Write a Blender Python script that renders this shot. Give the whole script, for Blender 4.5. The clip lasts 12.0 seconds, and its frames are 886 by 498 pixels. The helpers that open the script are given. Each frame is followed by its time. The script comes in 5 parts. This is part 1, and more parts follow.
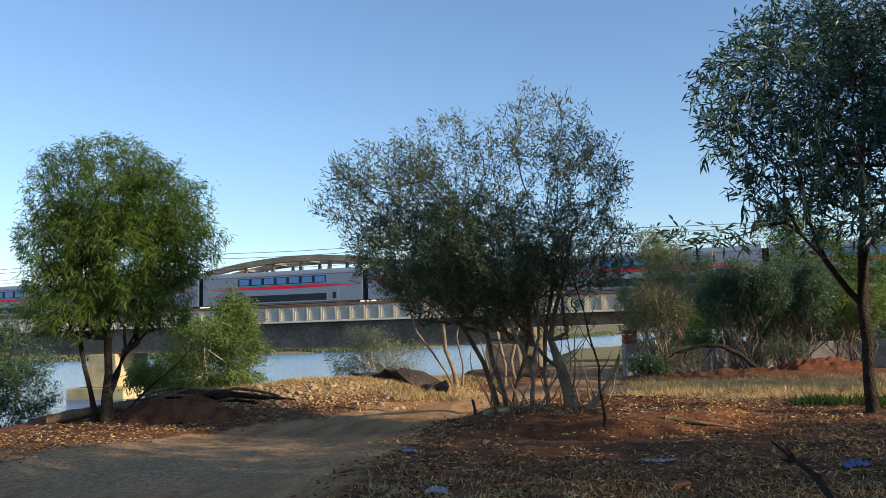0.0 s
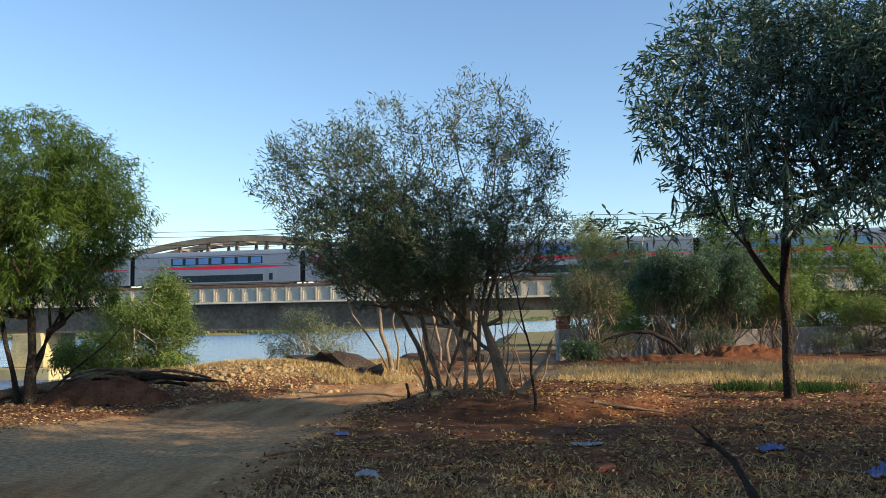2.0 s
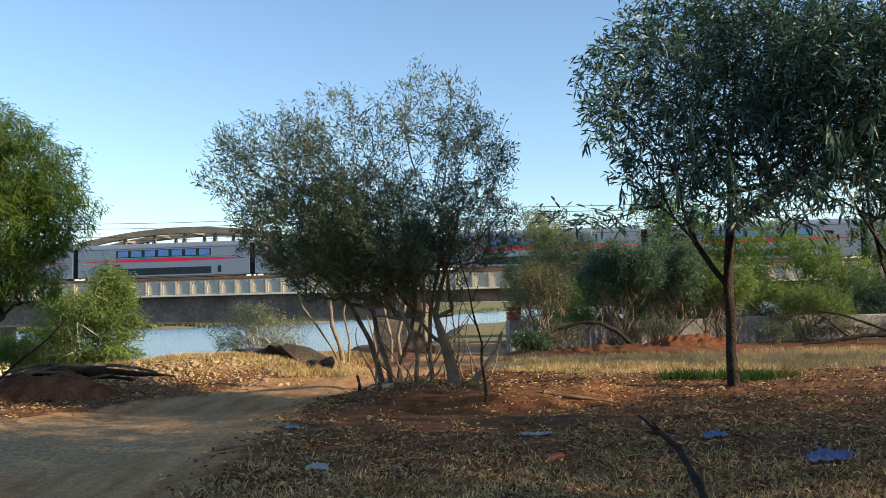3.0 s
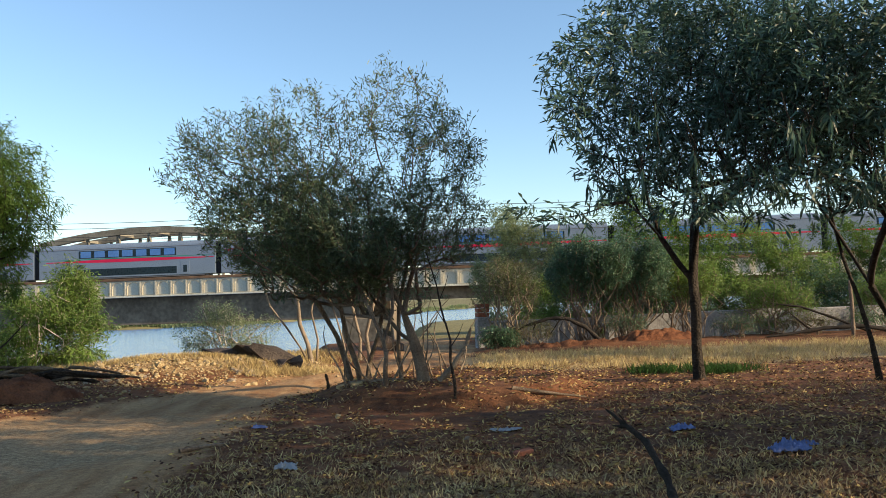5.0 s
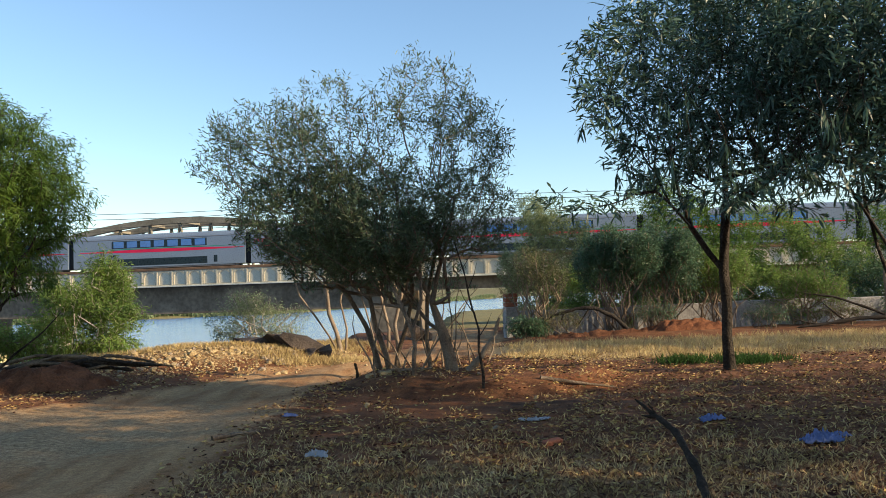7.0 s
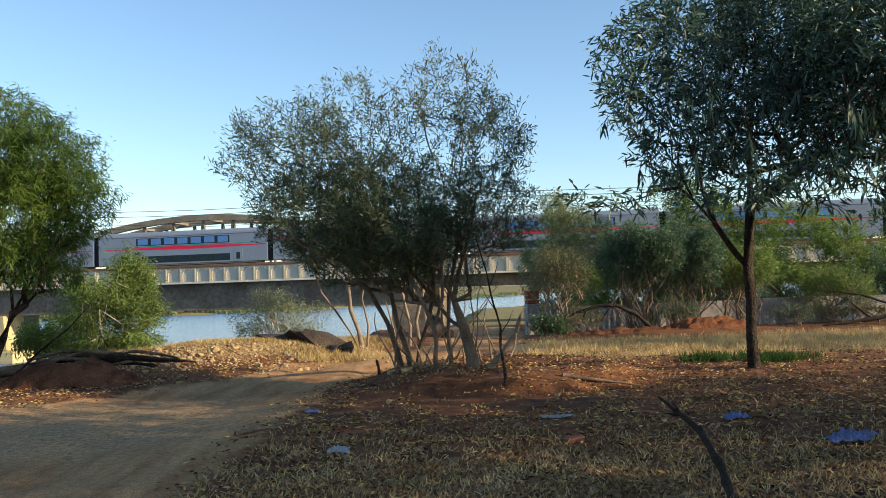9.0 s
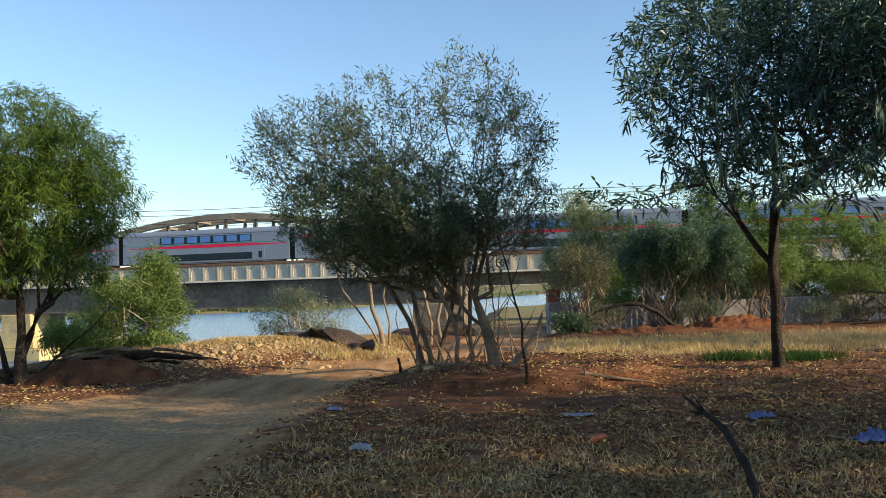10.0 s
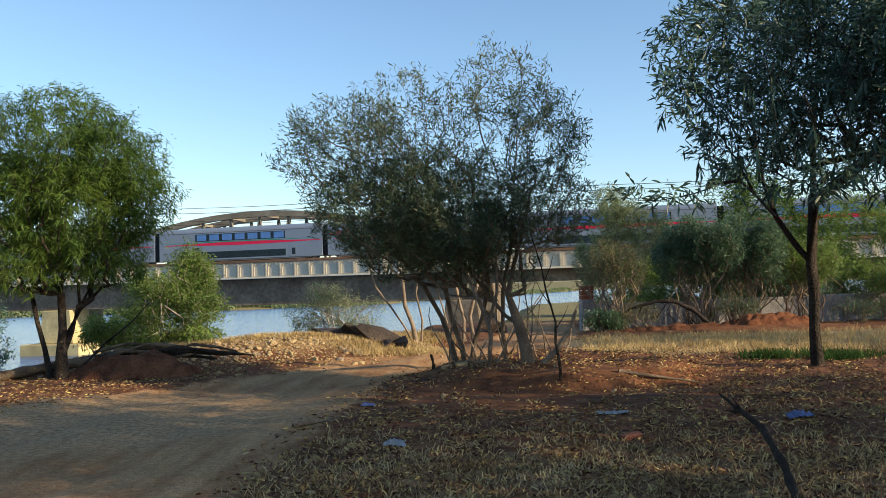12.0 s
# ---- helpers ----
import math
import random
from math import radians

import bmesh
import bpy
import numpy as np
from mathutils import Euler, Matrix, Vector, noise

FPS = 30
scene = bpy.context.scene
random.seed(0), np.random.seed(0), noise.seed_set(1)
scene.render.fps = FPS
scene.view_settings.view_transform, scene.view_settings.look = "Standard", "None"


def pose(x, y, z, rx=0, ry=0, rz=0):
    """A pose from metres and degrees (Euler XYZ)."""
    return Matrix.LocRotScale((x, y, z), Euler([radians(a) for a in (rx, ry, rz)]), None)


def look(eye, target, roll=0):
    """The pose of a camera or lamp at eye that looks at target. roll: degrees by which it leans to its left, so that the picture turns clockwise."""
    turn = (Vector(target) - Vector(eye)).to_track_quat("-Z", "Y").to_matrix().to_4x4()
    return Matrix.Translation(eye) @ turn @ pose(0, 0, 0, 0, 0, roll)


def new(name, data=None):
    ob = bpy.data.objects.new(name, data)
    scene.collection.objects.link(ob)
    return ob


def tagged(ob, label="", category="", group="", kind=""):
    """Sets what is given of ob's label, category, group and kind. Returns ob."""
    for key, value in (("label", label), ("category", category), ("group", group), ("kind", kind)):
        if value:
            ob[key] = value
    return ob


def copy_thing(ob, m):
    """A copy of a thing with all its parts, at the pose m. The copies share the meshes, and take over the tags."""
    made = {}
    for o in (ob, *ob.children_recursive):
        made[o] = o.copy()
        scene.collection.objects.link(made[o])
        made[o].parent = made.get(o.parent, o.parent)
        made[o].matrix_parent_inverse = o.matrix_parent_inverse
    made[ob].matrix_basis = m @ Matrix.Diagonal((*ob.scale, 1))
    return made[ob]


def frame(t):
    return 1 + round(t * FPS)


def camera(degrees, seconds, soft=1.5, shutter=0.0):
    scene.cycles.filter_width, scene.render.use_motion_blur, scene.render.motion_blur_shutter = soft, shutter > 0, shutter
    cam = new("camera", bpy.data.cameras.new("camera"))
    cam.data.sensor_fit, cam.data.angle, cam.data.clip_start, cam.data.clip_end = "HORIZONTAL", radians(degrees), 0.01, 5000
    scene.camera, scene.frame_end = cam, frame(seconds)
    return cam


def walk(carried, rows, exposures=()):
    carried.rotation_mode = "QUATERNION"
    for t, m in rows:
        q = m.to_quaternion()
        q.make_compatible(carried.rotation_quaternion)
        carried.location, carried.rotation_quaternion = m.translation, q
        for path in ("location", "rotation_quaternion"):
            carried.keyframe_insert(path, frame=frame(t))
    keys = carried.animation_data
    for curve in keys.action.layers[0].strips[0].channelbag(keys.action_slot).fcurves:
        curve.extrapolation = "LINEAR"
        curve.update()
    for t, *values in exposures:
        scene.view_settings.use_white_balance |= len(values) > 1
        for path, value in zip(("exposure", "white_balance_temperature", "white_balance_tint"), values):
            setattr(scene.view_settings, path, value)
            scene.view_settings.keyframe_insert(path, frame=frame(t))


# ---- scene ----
cam = camera(57.0, 12.0, soft=0.85)
walk(cam, [
    (0, pose(-0.044, 0.000, 1.593, 95.638, 1.808, 6.338)),
    (0.5, pose(-0.041, -0.033, 1.591, 94.920, 1.803, 6.364)),
    (1, pose(-0.038, -0.018, 1.591, 94.837, 1.586, 6.307)),
    (1.5, pose(-0.015, -0.024, 1.603, 94.627, 1.243, 4.455)),
    (2, pose(0.000, -0.020, 1.605, 94.373, 1.050, 1.983)),
    (2.5, pose(0.001, 0.004, 1.600, 93.918, 1.158, 0.076)),
    (3, pose(0.011, -0.020, 1.609, 93.715, 1.361, -1.406)),
    (5, pose(0.017, -0.004, 1.603, 93.481, 1.976, -3.601)),
    (5.5, pose(0.018, -0.009, 1.601, 93.390, 1.980, -3.547)),
    (6, pose(0.003, -0.038, 1.604, 93.109, 1.910, -3.040)),
    (6.5, pose(0.015, -0.068, 1.607, 92.861, 1.900, -1.993)),
    (7, pose(0.008, -0.028, 1.606, 92.822, 1.962, -1.647)),
    (9, pose(0.001, -0.019, 1.600, 92.677, 1.880, -0.168)),
    (9.5, pose(-0.007, -0.014, 1.598, 92.649, 1.915, 0.471)),
    (10, pose(-0.007, -0.003, 1.587, 92.638, 1.845, 1.300)),
    (10.5, pose(-0.019, -0.013, 1.593, 92.593, 1.804, 2.068)),
    (11, pose(-0.022, -0.002, 1.594, 92.544, 1.733, 2.792)),
    (11.5, pose(-0.028, -0.008, 1.591, 92.530, 1.750, 3.207)),
    (12, pose(-0.023, -0.018, 1.591, 92.478, 1.771, 3.541)),
], exposures=[(0.0, 0.46, 6200, 12), (1.0, 0.53, 6200, 12), (1.5, 0.57, 6250, 11), (2.5, 0.74, 6520, 9), (5.0, 0.82, 6660, 8), (7.0, 0.8, 6650, 8), (9.0, 0.75, 6600, 8), (12.0, 0.68, 6500, 9)])

# ---- light ----
SUN_AZ = radians(109.5)
SUN_EL = radians(19)
world = bpy.data.worlds.new("sky")
scene.world = world
world.use_nodes = True
wn = world.node_tree
sky = wn.nodes.new("ShaderNodeTexSky")
sky.sky_type = "NISHITA"
sky.sun_disc = False
sky.sun_elevation = SUN_EL
sky.sun_rotation = SUN_AZ
sky.air_density = 1.05
sky.dust_density = 0.35
sky.ozone_density = 3.0
wn.links.new(sky.outputs[0], wn.nodes["Background"].inputs[0])
wn.nodes["Background"].inputs[1].default_value = 0.142
sun_data = bpy.data.lights.new("sun", "SUN")
sun_data.energy = 5.0
sun_data.angle = radians(0.5)
sun_data.color = (1.0, 0.80, 0.55)
sun = new("sun", sun_data)
sun_way = Vector((math.sin(SUN_AZ) * math.cos(SUN_EL), math.cos(SUN_AZ) * math.cos(SUN_EL), math.sin(SUN_EL)))
sun.matrix_world = look(sun_way * 200, (0, 0, 0))

# ---- materials ----
def mat(name, base, rough=0.8, metal=0.0, var=0.25, scale=6.0, fine=60.0, bump=0.3, dist=0.02, second=None, island=0.0, translucent=0.0, spec=0.15):
    """A surface with two scales of variation, and grain."""
    m = bpy.data.materials.new(name)
    m.use_nodes = True
    nt = m.node_tree
    N, L = nt.nodes, nt.links
    bsdf = N["Principled BSDF"]
    bsdf.inputs["Metallic"].default_value = metal
    bsdf.inputs["Specular IOR Level"].default_value = spec
    co = N.new("ShaderNodeTexCoord")
    big = N.new("ShaderNodeTexNoise")
    big.inputs["Scale"].default_value = scale
    big.inputs["Detail"].default_value = 6
    small = N.new("ShaderNodeTexNoise")
    small.inputs["Scale"].default_value = fine
    small.inputs["Detail"].default_value = 4
    L.new(co.outputs["Object"], big.inputs["Vector"])
    L.new(co.outputs["Object"], small.inputs["Vector"])
    ramp = N.new("ShaderNodeMixRGB")
    dark = [c * (1 - var) for c in base]
    other = second if second else [min(1, c * (1 + var)) for c in base]
    ramp.inputs[1].default_value = (*dark, 1)
    ramp.inputs[2].default_value = (*other, 1)
    con = N.new("ShaderNodeMapRange")
    con.inputs[1].default_value, con.inputs[2].default_value = 0.3, 0.7
    L.new(big.outputs[0], con.inputs[0])
    L.new(con.outputs[0], ramp.inputs[0])
    mul = N.new("ShaderNodeMixRGB")
    mul.blend_type = "MULTIPLY"
    mul.inputs[0].default_value = min(1.0, var * 2)
    con2 = N.new("ShaderNodeMapRange")
    con2.inputs[1].default_value, con2.inputs[2].default_value = 0.3, 0.7
    con2.inputs[3].default_value, con2.inputs[4].default_value = 0.5, 1.2
    L.new(small.outputs[0], con2.inputs[0])
    L.new(ramp.outputs[0], mul.inputs[1])
    L.new(con2.outputs[0], mul.inputs[2])
    out = mul.outputs[0]
    if island:
        geo = N.new("ShaderNodeNewGeometry")
        hsv = N.new("ShaderNodeHueSaturation")
        mr = N.new("ShaderNodeMapRange")
        mr.inputs[3].default_value, mr.inputs[4].default_value = 1 - island, 1 + island
        L.new(geo.outputs["Random Per Island"], mr.inputs[0])
        L.new(mr.outputs[0], hsv.inputs["Value"])
        mh = N.new("ShaderNodeMapRange")
        mh.inputs[3].default_value, mh.inputs[4].default_value = 0.5 - island * 0.05, 0.5 + island * 0.05
        L.new(geo.outputs["Random Per Island"], mh.inputs[0])
        L.new(mh.outputs[0], hsv.inputs["Hue"])
        L.new(out, hsv.inputs["Color"])
        out = hsv.outputs[0]
    L.new(out, bsdf.inputs["Base Color"])
    rr = N.new("ShaderNodeMapRange")
    rr.inputs[3].default_value, rr.inputs[4].default_value = max(0.02, rough - 0.12), min(1, rough + 0.1)
    L.new(small.outputs[0], rr.inputs[0])
    L.new(rr.outputs[0], bsdf.inputs["Roughness"])
    if bump:
        b = N.new("ShaderNodeBump")
        b.inputs["Strength"].default_value = bump
        b.inputs["Distance"].default_value = dist
        L.new(small.outputs[0], b.inputs["Height"])
        L.new(b.outputs[0], bsdf.inputs["Normal"])
    if translucent:
        tr = N.new("ShaderNodeBsdfTranslucent")
        mx = N.new("ShaderNodeMixShader")
        mx.inputs[0].default_value = translucent
        L.new(out, tr.inputs["Color"])
        L.new(bsdf.outputs[0], mx.inputs[1])
        L.new(tr.outputs[0], mx.inputs[2])
        L.new(mx.outputs[0], N["Material Output"].inputs["Surface"])
    return m


M_BARK = mat("bark_grey_brown", (0.17, 0.12, 0.085), 0.9, var=0.4, scale=3, fine=40, bump=0.8, dist=0.03, second=(0.29, 0.22, 0.16))
M_BARK_PALE = mat("bark_pale", (0.22, 0.165, 0.115), 0.9, var=0.3, scale=4, fine=40, bump=0.6, second=(0.32, 0.25, 0.185))
M_BARK_DARK = mat("bark_dark", (0.048, 0.038, 0.03), 0.92, var=0.5, scale=5, fine=28, bump=1.0, dist=0.06)
M_BARK_BLACK = mat("bark_black", (0.035, 0.028, 0.023), 0.92, var=0.4, scale=5, fine=40, bump=0.9)
# brighter copy of the red soil, with sunlight put into its colour
M_SOIL_BRIGHT = mat("red_soil_lit", (0.21, 0.075, 0.034), 0.95, var=0.35, scale=2.5, fine=30, bump=0.9, dist=0.05, second=(0.27, 0.11, 0.05))
M_TWIG_PALE = mat("twig_bleached", (0.42, 0.37, 0.3), 0.9, var=0.2, scale=4, fine=40, bump=0.2)
M_LEAF = mat("leaf_grey_green", (0.105, 0.165, 0.1), 0.42, var=0.25, scale=1.2, fine=20, bump=0, island=0.4, translucent=0.4, second=(0.155, 0.19, 0.09), spec=0.28)
M_LEAF_BRIGHT = mat("leaf_bright_green", (0.075, 0.145, 0.03), 0.45, var=0.25, scale=1.0, fine=20, bump=0, island=0.3, translucent=0.4, second=(0.13, 0.2, 0.035))
M_LEAF_LIME = mat("leaf_lime_green", (0.15, 0.235, 0.06), 0.45, var=0.25, scale=1.0, fine=20, bump=0, island=0.35, translucent=0.5, second=(0.21, 0.29, 0.07))
M_LEAF_DARK = mat("leaf_dark_green", (0.075, 0.14, 0.085), 0.45, var=0.25, scale=1.0, fine=20, bump=0, island=0.45, translucent=0.35, second=(0.11, 0.18, 0.085), spec=0.25)
M_LEAF_LONG = mat("leaf_long_blue_green", (0.055, 0.11, 0.075), 0.42, var=0.25, scale=1.0, fine=20, bump=0, island=0.5, translucent=0.25, second=(0.085, 0.145, 0.085), spec=0.35)
M_LEAF_PALE = mat("leaf_pale_green", (0.22, 0.27, 0.13), 0.5, var=0.25, scale=1.0, fine=20, bump=0, island=0.3, translucent=0.5, second=(0.28, 0.32, 0.16))
M_LEAF_BROWN = mat("leaf_olive_brown", (0.21, 0.20, 0.085), 0.6, var=0.3, scale=1.0, fine=20, bump=0, island=0.35, translucent=0.25, second=(0.13, 0.15, 0.06))
M_LITTER = mat("fallen_leaf_tan", (0.26, 0.135, 0.058), 0.8, var=0.3, scale=2, fine=30, bump=0, island=0.85, second=(0.38, 0.235, 0.115))
M_STRAW = mat("dry_grass_straw", (0.48, 0.34, 0.15), 0.8, var=0.25, scale=1.5, fine=20, bump=0, island=0.35, translucent=0.25, second=(0.62, 0.47, 0.23))
M_WEED = mat("dry_weed_tan", (0.41, 0.255, 0.13), 0.8, var=0.3, scale=1.2, fine=20, bump=0, island=0.7, translucent=0.25, second=(0.54, 0.38, 0.21))
M_GRASS = mat("green_grass", (0.045, 0.095, 0.02), 0.7, var=0.25, scale=1.5, fine=20, bump=0, island=0.35, translucent=0.3)
M_CONC = mat("concrete_beige", (0.58, 0.54, 0.43), 0.9, var=0.18, scale=0.35, fine=6, bump=0.2, second=(0.66, 0.62, 0.5))
# stained bay frames, also darkened in colour against the lit niches
M_CONC_STAIN_SHADE = mat("concrete_rust_stained_shade", (0.46, 0.41, 0.31), 0.9, var=0.3, scale=0.5, fine=5, bump=0.3, second=(0.54, 0.48, 0.36))
# weathered concrete, darkened further: the girders' shade is put into its colour
M_CONC_DARK = mat("concrete_weathered_shade_grey", (0.165, 0.128, 0.092), 0.92, var=0.35, scale=0.3, fine=2, bump=0.3, second=(0.23, 0.185, 0.135))
M_CONC_YELLOW = mat("concrete_yellowed", (0.46, 0.38, 0.2), 0.9, var=0.25, scale=0.4, fine=5, bump=0.3)
M_CONC_WALL = mat("concrete_wall_grey", (0.31, 0.3, 0.3), 0.9, var=0.38, scale=0.8, fine=14, bump=0.3, second=(0.42, 0.4, 0.39))
M_RUST = mat("rusty_rail_steel", (0.17, 0.1, 0.06), 0.85, var=0.3, scale=1, fine=12, bump=0.3)
M_ARCH = mat("arch_weathered_concrete", (0.22, 0.195, 0.15), 0.9, var=0.25, scale=0.5, fine=6, bump=0.3, second=(0.28, 0.25, 0.195))
M_TRAIN = mat("train_silver_paint", (0.175, 0.215, 0.27), 0.3, var=0.05, scale=0.5, fine=8, bump=0.02, spec=0.5)
M_TRAIN_GREY = mat("train_grey_skirt", (0.16, 0.16, 0.17), 0.5, var=0.15, scale=1, fine=8, bump=0.05)
M_RED = mat("train_red_stripe", (0.62, 0.02, 0.07), 0.4, var=0.06, scale=1, fine=8, bump=0)
M_GREEN = mat("train_green_stripe", (0.02, 0.24, 0.16), 0.4, var=0.06, scale=1, fine=8, bump=0)
M_GLASS_BLUE = mat("train_window_blue", (0.05, 0.16, 0.42), 0.15, var=0.15, scale=0.6, fine=4, bump=0, spec=0.6)
M_GLASS_DARK = mat("train_window_dark", (0.012, 0.024, 0.032), 0.3, var=0.2, scale=0.6, fine=4, bump=0, spec=0.2)
M_RUBBER = mat("gangway_rubber", (0.02, 0.02, 0.022), 0.8, var=0.2, scale=3, fine=20, bump=0.2)
M_CREAM = mat("train_yellow_panel", (0.5, 0.36, 0.12), 0.5, var=0.1, scale=1, fine=8, bump=0)
M_WHITE = mat("white_paint", (0.75, 0.75, 0.75), 0.5, var=0.06, scale=2, fine=12, bump=0)
M_CABLE = mat("cable_dark", (0.05, 0.05, 0.055), 0.6, var=0.1, bump=0)
M_STONE = mat("rubble_stone_cream", (0.44, 0.30, 0.14), 0.9, var=0.3, scale=5, fine=50, bump=0.6, second=(0.58, 0.45, 0.26))
M_STONE_GREY = mat("rubble_stone_grey", (0.32, 0.25, 0.18), 0.9, var=0.3, scale=5, fine=50, bump=0.6)
M_ROCK_DARK = mat("rock_dark_brown", (0.06, 0.048, 0.042), 0.9, var=0.4, scale=2, fine=25, bump=0.9, dist=0.04, second=(0.13, 0.1, 0.08))
# red soil, its colour darkened to match heaps that lie in shade
M_SOIL_RED = mat("red_soil_heap", (0.15, 0.058, 0.028), 0.95, var=0.35, scale=2.5, fine=30, bump=0.9, dist=0.05, second=(0.22, 0.095, 0.048))
M_CLOTH = mat("cloth_blue", (0.15, 0.19, 0.36), 0.85, var=0.2, scale=8, fine=80, bump=0.3)
M_PLASTIC = mat("litter_pale_plastic", (0.36, 0.37, 0.38), 0.4, var=0.15, scale=10, fine=60, bump=0.2)
M_BRICK = mat("broken_brick_red", (0.3, 0.115, 0.07), 0.9, var=0.25, scale=10, fine=60, bump=0.5)
M_WOOD = mat("weathered_log", (0.11, 0.078, 0.052), 0.9, var=0.45, scale=3, fine=30, bump=0.9, dist=0.03, second=(0.27, 0.2, 0.135))

# water: dark, mirror-like, rippled
M_WATER = bpy.data.materials.new("river_water")
M_WATER.use_nodes = True
wt = M_WATER.node_tree
wb = wt.nodes["Principled BSDF"]
wb.inputs["Base Color"].default_value = (0.06, 0.14, 0.33, 1)
wb.inputs["Roughness"].default_value = 0.12
wb.inputs["IOR"].default_value = 1.33
wc = wt.nodes.new("ShaderNodeTexCoord")
wmap = wt.nodes.new("ShaderNodeMapping")
wmap.inputs["Scale"].default_value = (0.25, 0.9, 1)
w1 = wt.nodes.new("ShaderNodeTexNoise")
w1.inputs["Scale"].default_value = 1.2
w1.inputs["Detail"].default_value = 5
wbump = wt.nodes.new("ShaderNodeBump")
wbump.inputs["Strength"].default_value = 1.0
wbump.inputs["Distance"].default_value = 0.4
wt.links.new(wc.outputs["Object"], wmap.inputs[0])
wt.links.new(wmap.outputs[0], w1.inputs["Vector"])
wt.links.new(w1.outputs[0], wbump.inputs["Height"])
wt.links.new(wbump.outputs[0], wb.inputs["Normal"])


# ground: soil colours by zone (track, grey crust, straw)
def ground_material():
    m = bpy.data.materials.new("earth_by_zone")
    m.use_nodes = True
    nt = m.node_tree
    N, L = nt.nodes, nt.links
    bsdf = N["Principled BSDF"]
    bsdf.inputs["Specular IOR Level"].default_value = 0.2
    bsdf.inputs["Roughness"].default_value = 0.95
    co = N.new("ShaderNodeTexCoord")

    def noi(scale, detail=6, stretch=None):
        n = N.new("ShaderNodeTexNoise")
        n.inputs["Scale"].default_value = scale
        n.inputs["Detail"].default_value = detail
        if stretch:
            mp = N.new("ShaderNodeMapping")
            mp.inputs["Scale"].default_value = stretch
            L.new(co.outputs["Object"], mp.inputs[0])
            L.new(mp.outputs[0], n.inputs["Vector"])
        else:
            L.new(co.outputs["Object"], n.inputs["Vector"])
        return n.outputs[0]

    def step(sock, a, b, lo=0.0, hi=1.0):
        r = N.new("ShaderNodeMapRange")
        r.inputs[1].default_value, r.inputs[2].default_value = a, b
        r.inputs[3].default_value, r.inputs[4].default_value = lo, hi
        L.new(sock, r.inputs[0])
        return r.outputs[0]

    def mix(fac, a, b, kind="MIX"):
        x = N.new("ShaderNodeMixRGB")
        x.blend_type = kind
        for i, v in ((0, fac), (1, a), (2, b)):
            if isinstance(v, (tuple, list)):
                x.inputs[i].default_value = (*v, 1)
            elif isinstance(v, (int, float)):
                x.inputs[i].default_value = v
            else:
                L.new(v, x.inputs[i])
        return x.outputs[0]

    zone = N.new("ShaderNodeAttribute")
    zone.attribute_name = "zone"
    sep = N.new("ShaderNodeSeparateColor")
    L.new(zone.outputs["Color"], sep.inputs[0])
    big, mid, fine, grit = noi(0.5), noi(3.0), noi(14.0), noi(70.0, 3)
    earth = mix(step(big, 0.35, 0.65), (0.2, 0.075, 0.03), (0.085, 0.038, 0.019))
    earth = mix(step(mid, 0.4, 0.7), earth, (0.25, 0.112, 0.05))
    track = mix(step(noi(2.0, 5, (1.6, 0.35, 1)), 0.35, 0.65), (0.33, 0.165, 0.068), (0.5, 0.3, 0.14))
    grey = mix(step(fine, 0.3, 0.7), (0.32, 0.205, 0.105), (0.46, 0.31, 0.165))
    straw = mix(step(fine, 0.3, 0.7), (0.34, 0.22, 0.10), (0.5, 0.36, 0.18))

    def edged(chan, a, b):
        add = N.new("ShaderNodeMath")
        add.operation = "ADD"
        L.new(sep.outputs[chan], add.inputs[0])
        L.new(step(mid, 0.2, 0.8, -0.25, 0.25), add.inputs[1])
        return step(add.outputs[0], a, b)

    c = mix(edged(0, 0.35, 0.65), earth, track)
    c = mix(edged(1, 0.3, 0.7), c, grey)
    c = mix(edged(2, 0.3, 0.7), c, straw)
    # grassland beyond the bridge
    xyz = N.new("ShaderNodeSeparateXYZ")
    L.new(co.outputs["Object"], xyz.inputs[0])
    olive = mix(step(big, 0.3, 0.7), (0.20, 0.185, 0.075), (0.27, 0.22, 0.10))
    c = mix(step(xyz.outputs["Y"], 78, 100), c, olive)
    c = mix(0.55, c, step(grit, 0.35, 0.65, 0.25, 1.35), "MULTIPLY")
    c = mix(0.5, c, step(fine, 0.3, 0.7, 0.5, 1.3), "MULTIPLY")
    L.new(c, bsdf.inputs["Base Color"])
    h = N.new("ShaderNodeMath")
    h.operation = "ADD"
    L.new(fine, h.inputs[0])
    L.new(grit, h.inputs[1])
    b = N.new("ShaderNodeBump")
    b.inputs["Strength"].default_value = 0.6
    b.inputs["Distance"].default_value = 0.03
    L.new(h.outputs[0], b.inputs["Height"])
    L.new(b.outputs[0], bsdf.inputs["Normal"])
    return m


M_GROUND = ground_material()


# ---- mesh helpers ----
def part(name, bm, material, parent=None, label="", smooth=False):
    me = bpy.data.meshes.new(name)
    bm.to_mesh(me)
    bm.free()
    me.materials.append(material)
    if smooth:
        me.polygons.foreach_set("use_smooth", [True] * len(me.polygons))
    ob = new(name, me)
    ob.parent = parent
    return tagged(ob, label)


